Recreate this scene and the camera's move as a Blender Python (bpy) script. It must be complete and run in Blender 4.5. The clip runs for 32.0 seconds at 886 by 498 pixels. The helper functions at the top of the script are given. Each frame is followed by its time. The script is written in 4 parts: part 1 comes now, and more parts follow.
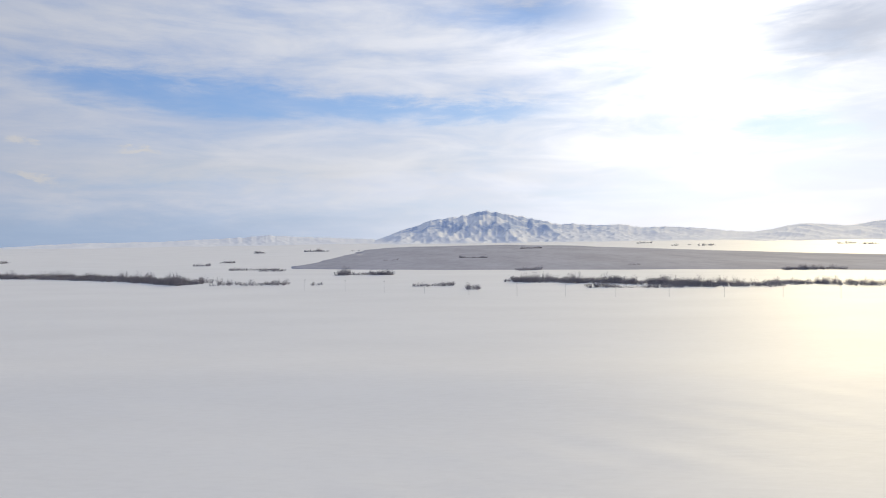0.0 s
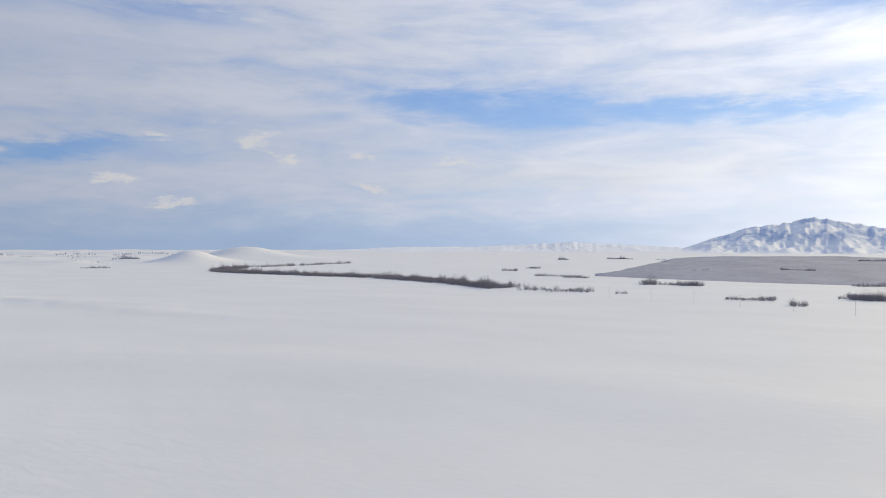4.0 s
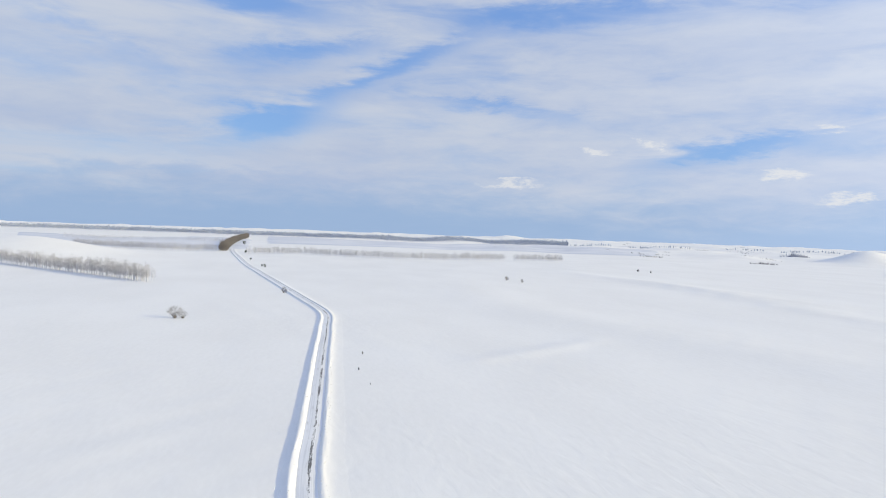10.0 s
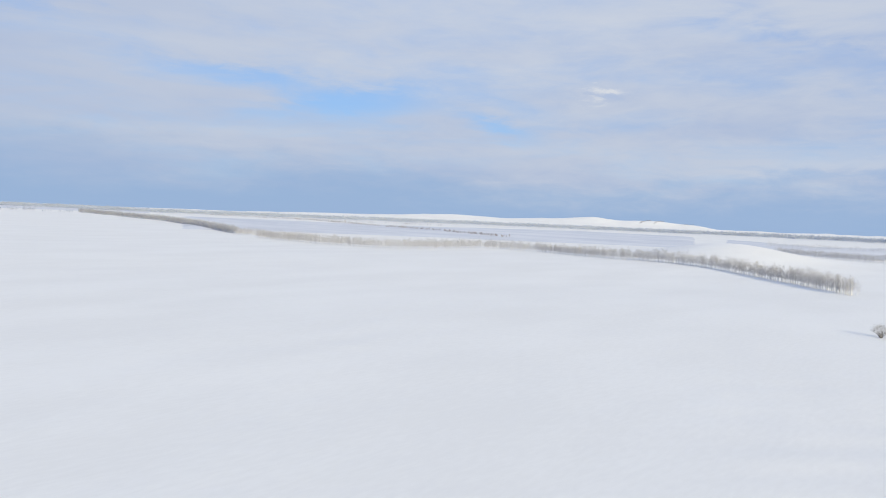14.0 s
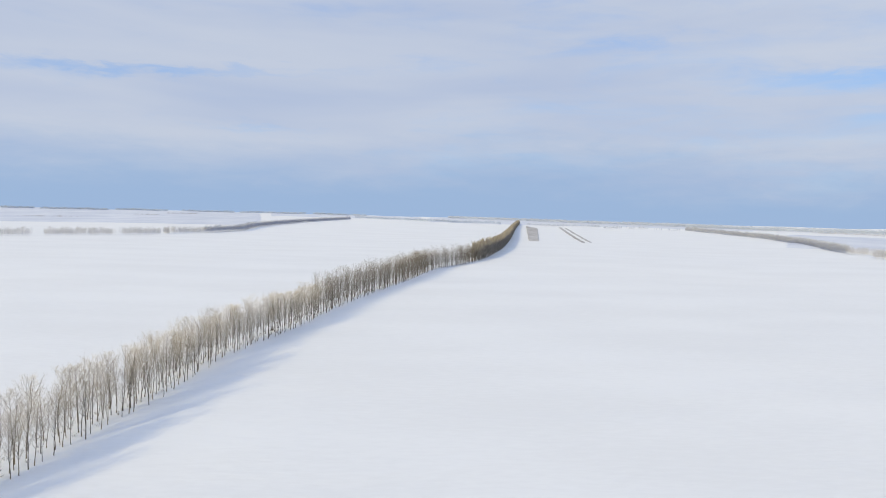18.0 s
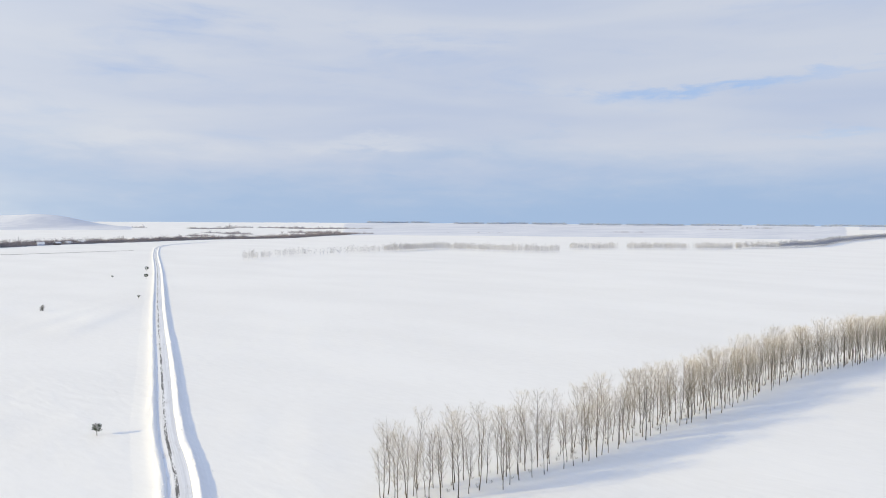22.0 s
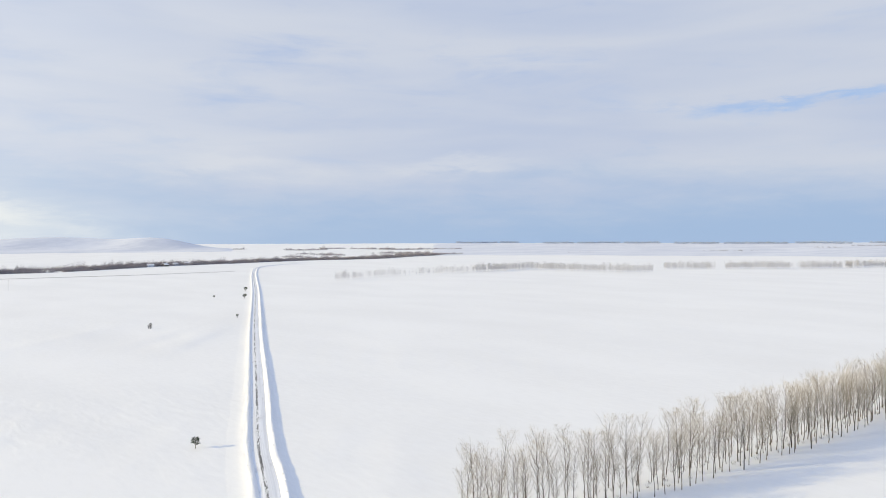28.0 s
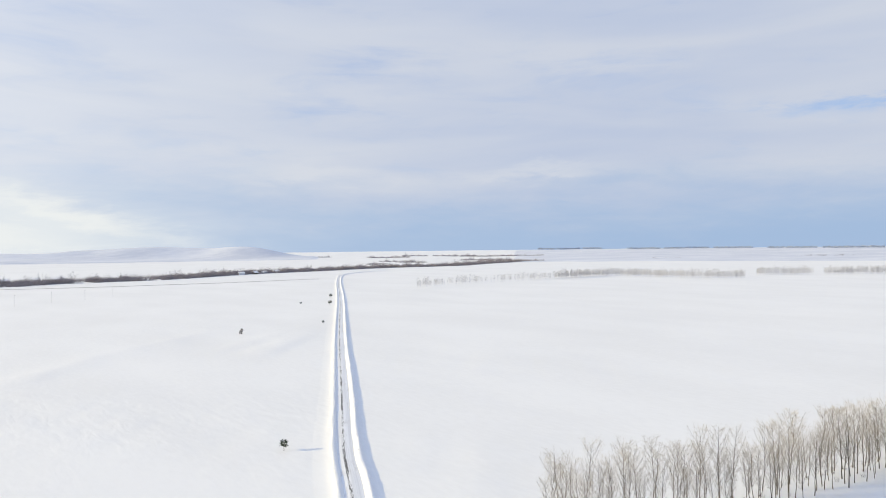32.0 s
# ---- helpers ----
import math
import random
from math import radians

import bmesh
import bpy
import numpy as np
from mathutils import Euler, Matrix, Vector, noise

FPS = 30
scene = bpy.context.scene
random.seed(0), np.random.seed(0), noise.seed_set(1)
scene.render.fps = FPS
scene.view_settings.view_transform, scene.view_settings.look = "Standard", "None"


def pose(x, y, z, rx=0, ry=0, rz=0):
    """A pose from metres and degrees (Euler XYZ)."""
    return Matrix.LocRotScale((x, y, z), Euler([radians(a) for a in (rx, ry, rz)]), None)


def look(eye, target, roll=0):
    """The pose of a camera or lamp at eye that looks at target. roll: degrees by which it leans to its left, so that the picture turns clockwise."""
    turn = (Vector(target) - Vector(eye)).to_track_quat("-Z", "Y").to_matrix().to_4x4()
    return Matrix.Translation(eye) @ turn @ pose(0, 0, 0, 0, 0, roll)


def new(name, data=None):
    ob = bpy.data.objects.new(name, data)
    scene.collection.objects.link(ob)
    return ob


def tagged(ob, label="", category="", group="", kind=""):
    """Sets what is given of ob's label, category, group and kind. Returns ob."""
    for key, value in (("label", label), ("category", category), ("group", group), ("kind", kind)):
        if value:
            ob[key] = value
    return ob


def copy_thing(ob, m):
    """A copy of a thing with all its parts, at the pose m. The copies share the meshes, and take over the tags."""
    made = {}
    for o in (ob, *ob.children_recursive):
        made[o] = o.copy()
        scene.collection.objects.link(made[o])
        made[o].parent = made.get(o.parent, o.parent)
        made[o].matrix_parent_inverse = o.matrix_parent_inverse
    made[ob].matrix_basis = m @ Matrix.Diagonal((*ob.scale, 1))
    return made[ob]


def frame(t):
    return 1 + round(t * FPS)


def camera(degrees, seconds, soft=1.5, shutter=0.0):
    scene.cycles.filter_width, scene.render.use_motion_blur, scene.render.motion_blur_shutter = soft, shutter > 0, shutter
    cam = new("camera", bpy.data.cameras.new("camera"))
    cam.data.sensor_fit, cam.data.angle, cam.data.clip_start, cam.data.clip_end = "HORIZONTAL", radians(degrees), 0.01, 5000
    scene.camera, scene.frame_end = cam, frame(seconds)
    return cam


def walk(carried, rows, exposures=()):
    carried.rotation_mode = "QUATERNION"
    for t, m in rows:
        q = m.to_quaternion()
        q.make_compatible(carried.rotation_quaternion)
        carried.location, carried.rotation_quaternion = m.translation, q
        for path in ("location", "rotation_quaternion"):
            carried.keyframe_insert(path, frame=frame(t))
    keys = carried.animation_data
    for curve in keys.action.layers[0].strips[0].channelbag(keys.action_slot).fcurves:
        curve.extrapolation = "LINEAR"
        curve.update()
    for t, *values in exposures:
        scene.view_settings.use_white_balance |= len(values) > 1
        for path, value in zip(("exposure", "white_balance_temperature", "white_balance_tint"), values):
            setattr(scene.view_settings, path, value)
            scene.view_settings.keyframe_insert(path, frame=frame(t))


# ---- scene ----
cam = camera(64.06, 32.0, 1.0)
PATH = [
    (0.0, pose(0.00, -0.00, 40.00, 88.95, 0.85, 2.27)),
    (0.5, pose(0.01, -0.03, 40.06, 88.99, 0.89, 2.99)),
    (1.0, pose(-0.02, -0.07, 40.12, 89.07, 0.97, 4.51)),
    (1.5, pose(-0.09, -0.12, 40.19, 89.20, 1.01, 7.10)),
    (2.0, pose(-0.22, -0.19, 40.25, 89.33, 0.97, 10.29)),
    (2.5, pose(-0.48, -0.32, 40.32, 89.49, 0.83, 14.41)),
    (4.5, pose(-2.22, -1.21, 40.70, 89.62, -0.31, 30.94)),
    (5.0, pose(-2.55, -1.44, 40.77, 89.51, -0.60, 36.11)),
    (5.5, pose(-2.79, -1.67, 40.79, 89.39, -0.89, 41.32)),
    (6.0, pose(-2.98, -1.90, 40.79, 89.26, -1.14, 46.19)),
    (6.5, pose(-3.16, -2.07, 40.75, 89.16, -1.33, 50.50)),
    (7.0, pose(-3.34, -2.21, 40.68, 89.04, -1.41, 54.45)),
    (7.5, pose(-3.51, -2.30, 40.60, 88.98, -1.55, 58.35)),
    (8.0, pose(-3.65, -2.40, 40.53, 88.90, -1.61, 62.00)),
    (8.5, pose(-3.77, -2.44, 40.47, 88.81, -1.67, 65.78)),
    (9.0, pose(-3.88, -2.45, 40.40, 88.73, -1.73, 69.26)),
    (9.5, pose(-3.99, -2.42, 40.33, 88.65, -1.89, 72.70)),
    (10.0, pose(-4.09, -2.36, 40.25, 88.54, -1.94, 76.87)),
    (10.5, pose(-4.15, -2.30, 40.16, 88.40, -2.03, 81.77)),
    (11.0, pose(-4.15, -2.24, 40.09, 88.23, -2.11, 87.34)),
    (11.5, pose(-4.10, -2.18, 40.05, 88.05, -2.13, 93.67)),
    (12.0, pose(-4.08, -2.12, 40.06, 87.83, -2.18, 100.94)),
    (12.5, pose(-4.09, -2.00, 40.11, 87.66, -2.18, 108.21)),
    (13.0, pose(-4.12, -1.85, 40.20, 87.52, -2.07, 115.74)),
    (13.5, pose(-4.16, -1.68, 40.24, 87.31, -2.22, 123.26)),
    (14.0, pose(-4.17, -1.58, 40.23, 87.25, -2.21, 129.77)),
    (14.5, pose(-4.18, -1.53, 40.21, 87.19, -1.98, 136.90)),
    (15.0, pose(-4.20, -1.52, 40.20, 87.15, -1.69, 144.20)),
    (15.5, pose(-4.22, -1.54, 40.21, 87.08, -1.54, 151.63)),
    (17.5, pose(-4.37, -1.78, 40.21, 87.20, -1.59, 170.77)),
    (18.0, pose(-4.52, -1.85, 40.10, 87.16, -1.49, 175.88)),
    (18.5, pose(-4.73, -1.94, 39.97, 87.18, -1.44, 179.84)),
    (19.0, pose(-5.00, -2.06, 39.90, 87.04, -1.21, 189.10)),
    (19.5, pose(-5.37, -2.23, 39.92, 86.93, -0.71, 201.16)),
    (20.0, pose(-5.90, -2.48, 39.94, 86.99, -0.62, 212.04)),
    (20.5, pose(-6.35, -2.68, 40.01, 87.13, -0.59, 214.69)),
    (21.0, pose(-6.62, -2.81, 40.11, 87.30, -0.50, 215.03)),
    (21.5, pose(-6.78, -2.85, 40.18, 87.49, -0.48, 215.54)),
    (22.0, pose(-6.94, -2.85, 40.19, 87.63, -0.36, 219.99)),
    (22.5, pose(-7.16, -2.86, 40.19, 87.82, -0.29, 221.57)),
    (23.0, pose(-7.38, -2.86, 40.18, 88.00, -0.14, 222.23)),
    (23.5, pose(-7.58, -2.88, 40.19, 88.20, -0.15, 223.96)),
    (24.0, pose(-7.69, -2.90, 40.21, 88.37, -0.17, 223.96)),
    (24.5, pose(-7.73, -2.92, 40.18, 88.47, -0.15, 223.78)),
    (26.5, pose(-7.63, -3.18, 40.22, 88.93, -0.02, 221.92)),
    (27.0, pose(-7.56, -3.19, 40.21, 88.96, -0.06, 224.15)),
    (27.5, pose(-7.60, -3.33, 40.19, 89.04, -0.05, 227.01)),
    (28.0, pose(-7.66, -3.44, 40.20, 89.24, 0.14, 227.18)),
    (28.5, pose(-7.75, -3.47, 40.20, 89.41, 0.24, 226.70)),
    (29.0, pose(-7.79, -3.46, 40.24, 89.54, 0.42, 226.10)),
    (29.5, pose(-7.78, -3.40, 40.28, 89.61, 0.59, 225.57)),
    (30.0, pose(-7.72, -3.36, 40.31, 89.53, 0.74, 225.03)),
    (30.5, pose(-7.60, -3.31, 40.29, 89.51, 0.85, 225.67)),
    (31.0, pose(-7.49, -3.36, 40.25, 89.56, 0.80, 227.90)),
    (31.5, pose(-7.41, -3.44, 40.19, 89.70, 0.61, 232.20)),
    (32.0, pose(-7.45, -3.64, 40.12, 89.84, 0.64, 233.74)),
]
EXPOSURES = [(0.0, -0.78, 6700, 10), (2.0, -0.78, 6700, 10), (5.0, -0.52, 6640, 9), (9.0, -0.25, 6560, 8), (13.0, -0.26, 6500, 8), (15.0, -0.26, 6480, 8), (19.0, -0.18, 6600, 8), (23.0, -0.11, 6850, 8), (32.0, -0.11, 6850, 8)]
walk(cam, PATH, EXPOSURES)

# ---- sky, sun ----
SUN_AZ, SUN_EL = 331.0, 16.0          # degrees counter-clockwise from +y, degrees up
GLOW_AZ = 341.5                       # the thinnest place of the cloud sheet, left of the sun


def way(az, el=0.0):
    a, e = radians(az), radians(el)
    return Vector((-math.sin(a) * math.cos(e), math.cos(a) * math.cos(e), math.sin(e)))


sun = new("sun", bpy.data.lights.new("sun", "SUN"))
sun.data.energy, sun.data.angle, sun.data.color = 5.0, radians(0.5), (1.0, 0.835, 0.47)
sun.matrix_world = look(way(SUN_AZ, SUN_EL) * 100, (0, 0, 0))


class Nodes:
    """Short writing for shader nodes."""

    def __init__(self, tree):
        self.t = tree

    def add(self, kind, ins=None, **props):
        n = self.t.nodes.new("ShaderNode" + kind)
        for k, v in props.items():
            setattr(n, k, v)
        for k, v in (ins or {}).items():
            if isinstance(v, bpy.types.NodeSocket):
                self.t.links.new(v, n.inputs[k])
            else:
                n.inputs[k].default_value = v
        return n

    def math(self, op, a, b=None, clamp=False):
        ins = {0: a}
        if b is not None:
            ins[1] = b
        return self.add("Math", ins, operation=op, use_clamp=clamp).outputs[0]

    def step(self, x, a, b, lo=0.0, hi=1.0):
        """Smooth step of x from a to b."""
        return self.add("MapRange", {0: x, 1: a, 2: b, 3: lo, 4: hi}, interpolation_type="SMOOTHSTEP").outputs[0]

    def mix(self, f, a, b):
        n = self.add("Mix", {0: f}, data_type="RGBA")
        for i, v in ((6, a), (7, b)):
            if isinstance(v, bpy.types.NodeSocket):
                self.t.links.new(v, n.inputs[i])
            else:
                n.inputs[i].default_value = (*v, 1)
        return n.outputs[2]

    def noise(self, vec, scale, detail=4.0, rough=0.5, distort=0.0):
        return self.add("TexNoise", {"Vector": vec, "Scale": scale, "Detail": detail, "Roughness": rough, "Distortion": distort}).outputs[0]

    def mapped(self, vec, scale=(1, 1, 1), turn=0.0, loc=(0, 0, 0)):
        return self.add("Mapping", {"Vector": vec, "Scale": scale, "Rotation": (0, 0, radians(turn)), "Location": loc}).outputs[0]


# clear gaps in the cloud sheet: bearing, height, half width, half height, slope, depth
GAPS_EAST = [(24, 11, 9, 1.5, 0.05, 0.5), (8, 10, 9, 1.1, 0.04, 0.42), (-2, 10, 6, 0.8, 0.0, 0.35), (-4.5, 17, 5, 1.2, -0.1, 0.3), (-24, 7.5, 6, 0.8, 0.1, 0.4),
             (55, 6.9, 6, 0.75, -0.14, 0.5), (73, 9.9, 6, 0.5, 0.1, 0.32), (66, 17, 10, 1.2, 0.0, 0.42), (47, 17, 7, 0.9, 0.0, 0.3)]
GAPS_WEST = [(91, 7.8, 4.5, 1.3, -0.2, 0.5), (82, 12.4, 7, 0.9, -0.43, 0.4), (88, 13.6, 5, 0.9, -0.15, 0.35), (92, 17, 5, 1.2, 0.1, 0.4), (104, 13, 6, 0.9, 0.3, 0.2),
             (137, 8.5, 6, 1.1, -0.12, 0.40), (145, 9.9, 6, 0.8, 0.05, 0.32), (126, 7.0, 3.5, 0.9, 0.2, 0.4), (197, 10.2, 13, 0.6, -0.05, 0.38), (196, 6.4, 16, 0.35, 0.02, 0.16), (222, 13, 12, 1.6, 0.05, 0.16), (160, 13, 8, 0.7, 0.0, 0.2), (205, 8, 42, 16, 0.0, -0.17)]
# small bright clouds: bearing, height, half width, half height, slope
PUFFS = [(40.8, 8.2, 1.4, 0.7, 0), (38.6, 6.9, 1.3, 0.4, 0.2), (32.2, 7.4, 1.5, 0.4, 0.15), (25.3, 6.6, 1.6, 0.32, 0.1), (65.4, 6.8, 1.7, 0.4, 0.1), (61.2, 7.2, 0.9, 0.5, 0),
         (52.4, 4.9, 1.3, 0.35, 0), (47.1, 3.2, 3.0, 0.25, 0), (31.3, 4.9, 1.8, 0.4, 0.15), (48.8, 8.4, 1.0, 0.35, 0.3), (71.2, 3.9, 2.6, 0.3, 0), (118.1, 9.9, 2.2, 0.5, -0.1)]
BANKS = [(243, 6.1, 6.0, 0.7, 0.0), (226, 6.0, 6.0, 0.5, 0.0), (262, 3.6, 6.0, 0.8, 0.3), (15, 5.5, 22.0, 1.2, 0.0), (98, 4.6, 9.0, 0.6, 0.0)]


def build_sky():
    world = bpy.data.worlds.new("sky")
    world.use_nodes = True
    scene.world = world
    world.node_tree.nodes.clear()
    n = Nodes(world.node_tree)
    d = n.add("TexCoord").outputs["Generated"]
    x, y, z = n.add("SeparateXYZ", {0: d}).outputs
    sky = n.add("TexSky", sky_type="NISHITA", sun_disc=False, sun_elevation=radians(SUN_EL), sun_rotation=radians(-SUN_AZ),
                altitude=300.0, air_density=1.0, dust_density=0.3, ozone_density=2.0).outputs[0]
    blue = n.add("VectorMath", {0: sky, 1: (0.055, 0.06, 0.055), 2: (0.15, 0.285, 0.68)}, operation="MULTIPLY_ADD").outputs[0]
    # the sheet seen from below, and wisps drawn out along the wind
    flat = n.math("DIVIDE", 1.0, n.math("ADD", n.math("MAXIMUM", z, 0.0), 0.16))
    sheet = n.add("CombineXYZ", {0: n.math("MULTIPLY", x, flat), 1: n.math("MULTIPLY", y, flat), 2: 0.0}).outputs[0]
    low = n.mapped(d, (3.4, 3.4, 18.0))
    wisp = n.noise(low, 1.6, 6.0, 0.56, 0.5)
    fluff = n.noise(n.mapped(d, (9.0, 9.0, 34.0)), 1.5, 6.0, 0.62, 0.3)
    big = n.noise(n.mapped(sheet, (0.7, 1.0, 1), 25), 0.9, 5.0, 0.5, 0.4)
    el = n.math("ADD", n.math("MULTIPLY", n.math("ARCSINE", z), 57.29578), n.math("MULTIPLY", n.math("SUBTRACT", fluff, 0.5), 3.2))
    az = n.math("ADD", n.math("MULTIPLY", n.math("ARCTAN2", n.math("MULTIPLY", x, -1.0), y), 57.29578), n.math("MULTIPLY", n.math("SUBTRACT", wisp, 0.5), 9.0))

    def spot(a, e, w, h, slope):
        a = (a + 180) % 360 - 180
        da = n.add("Math", {0: n.math("SUBTRACT", az, float(a)), 1: 180.0, 2: -180.0}, operation="WRAP").outputs[0]
        de = n.math("SUBTRACT", n.math("SUBTRACT", el, float(e)), n.math("MULTIPLY", da, float(slope)))
        p, q = n.math("DIVIDE", da, float(w)), n.math("DIVIDE", de, float(h))
        return n.math("EXPONENT", n.math("MULTIPLY", n.math("ADD", n.math("MULTIPLY", p, p), n.math("MULTIPLY", q, q)), -1.0))

    def total(rows, weigh=False):
        s = None
        for row in rows:
            g = spot(*row[:5])
            g = n.math("MULTIPLY", g, float(row[5])) if weigh else g
            s = g if s is None else n.math("ADD", s, g)
        return s
    cover = n.math("ADD", n.math("MULTIPLY", wisp, 0.75), n.math("MULTIPLY", big, 0.45))
    cover = n.math("SUBTRACT", n.math("ADD", cover, n.math("MULTIPLY", fluff, 0.24)), 0.18)
    cover = n.math("SUBTRACT", cover, n.step(el, 24.0, 50.0, 0.0, 0.24))
    cover = n.math("SUBTRACT", cover, n.math("ADD", total(GAPS_EAST, True), total(GAPS_WEST, True)))
    dense = n.step(cover, 0.0, 0.66, 0.0, 0.97)
    # broken cloud over the western hills, a smooth veil over the plain
    broken = n.step(n.add("VectorMath", {0: d, 1: tuple(way(58.0))}, operation="DOT_PRODUCT").outputs["Value"], -0.35, 0.75)
    fluff = n.math("ADD", n.math("MULTIPLY", n.math("SUBTRACT", fluff, 0.5), n.math("ADD", n.math("MULTIPLY", broken, 0.85), 0.15)), 0.5)
    tone = n.math("ADD", n.math("MULTIPLY", fluff, 0.4), n.math("MULTIPLY", n.noise(n.mapped(d, (2.0, 2.0, 15.0), 0, (4, 1, 3)), 1.2, 3.5, 0.42, 0.5), 0.6))
    cloud = n.mix(n.step(tone, 0.30, 0.68), (0.535, 0.625, 0.845), (0.67, 0.73, 0.875))
    cloud = n.add("VectorMath", {0: cloud, "Scale": n.step(el, 19.0, 42.0, 1.0, 1.15)}, operation="SCALE").outputs[0]
    col = n.mix(dense, blue, cloud)
    c = n.add("VectorMath", {0: d, 1: tuple(way(GLOW_AZ, SUN_EL))}, operation="DOT_PRODUCT").outputs["Value"]
    ang = n.math("MULTIPLY", n.math("ARCCOSINE", n.math("MINIMUM", c, 0.99999)), 57.29578)
    # the sheet is lit through on the sun's side and greyer away from it
    col = n.add("VectorMath", {0: col, "Scale": n.step(ang, 12.0, 95.0, 1.26, 0.97)}, operation="SCALE").outputs[0]
    # far bank of blue-grey cloud low over the horizon
    wob = n.noise(n.mapped(d, (1.6, 1.6, 9.0), 0, (2, 5, 1)), 1.5, 5.0, 0.55)
    edge = n.math("ADD", n.math("MULTIPLY", el, n.math("ADD", n.math("MULTIPLY", broken, 0.7), 1.0)), n.math("MULTIPLY", n.math("SUBTRACT", wob, 0.5), 7.0))
    col = n.mix(n.math("MULTIPLY", n.step(edge, 0.5, 7.0, 0.92, 0.0), n.step(ang, 14.0, 50.0, 0.1, 1.0)), col, n.add("VectorMath", {0: (0.38, 0.545, 0.83), "Scale": n.step(ang, 12.0, 95.0, 1.26, 0.98)}, operation="SCALE").outputs[0])
    crumb = n.noise(n.mapped(d, (30.0, 30.0, 52.0)), 1.6, 7.0, 0.7, 0.3)
    puff = n.step(n.math("MULTIPLY", total(PUFFS), n.math("ADD", -0.55, n.math("MULTIPLY", crumb, 2.8))), 0.15, 1.0)
    col = n.mix(n.math("MULTIPLY", puff, 0.8), col, (0.88, 0.89, 0.93))
    col = n.mix(n.math("MULTIPLY", n.math("MINIMUM", total(BANKS), 1.0), 0.35), col, (0.80, 0.83, 0.90))
    col = n.mix(n.math("MULTIPLY", spot(270, 8.0, 26.0, 13.0, 0.0), 0.38), col, (0.86, 0.89, 0.94))
    col = n.mix(n.math("MULTIPLY", spot(128, 16.0, 24.0, 6.5, 0.0), 0.32), col, (0.82, 0.87, 0.97))
    low_light = n.math("ADD", spot(267, 1.3, 12.0, 2.6, 0.08), n.math("MULTIPLY", spot(262, 3.0, 8.0, 0.7, 0.28), 0.5))
    col = n.mix(n.math("MULTIPLY", n.math("MINIMUM", low_light, 1.0), 0.9), col, (0.90, 0.94, 0.97))
    # thin cloud lit through round the sun
    glow = n.math("EXPONENT", n.math("MULTIPLY", n.math("POWER", n.math("DIVIDE", ang, 8.5), 1.4), -1.0))
    wide = n.math("EXPONENT", n.math("MULTIPLY", n.math("DIVIDE", ang, 25.0), -1.0))
    light = n.math("ADD", n.math("MULTIPLY", glow, 1.1), n.math("MULTIPLY", wide, 1.05))
    light = n.math("MULTIPLY", light, n.math("ADD", n.math("MULTIPLY", n.math("MULTIPLY", dense, n.step(wisp, 0.3, 0.75, 0.7, 1.3)), 0.75), 0.25))
    side = n.add("Math", {0: n.math("SUBTRACT", az, GLOW_AZ - 4.0), 1: 180.0, 2: -180.0}, operation="WRAP").outputs[0]
    side = n.math("DIVIDE", side, 34.0)
    haze = n.math("MULTIPLY", n.math("EXPONENT", n.math("MULTIPLY", n.math("MULTIPLY", side, side), -1.0)), n.step(el, 0.0, 11.0, 0.26, 0.0))
    light = n.math("ADD", light, haze)
    veil = n.math("MINIMUM", n.math("ADD", spot(-5.5, 17.8, 6.0, 1.7, 0.1), spot(-27.5, 13.8, 6.0, 2.2, 0.05)), 1.0)
    light = n.math("MULTIPLY", light, n.math("SUBTRACT", 1.0, n.math("MULTIPLY", veil, 0.8)))
    tint = n.add("VectorMath", {0: (1.0, 0.97, 0.90), "Scale": light}, operation="SCALE").outputs[0]
    out = n.add("VectorMath", {0: col, 1: tint}, operation="ADD").outputs[0]
    n.t.links.new(n.add("Background", {"Color": out, "Strength": 1.0}).outputs[0], n.add("OutputWorld").inputs[0])


build_sky()


# ---- materials ----
def material(name):
    m = bpy.data.materials.new(name)
    m.use_nodes = True
    m.node_tree.nodes.clear()
    n = Nodes(m.node_tree)
    b = n.add("BsdfPrincipled")
    n.t.links.new(b.outputs[0], n.add("OutputMaterial").inputs[0])
    return m, n, b


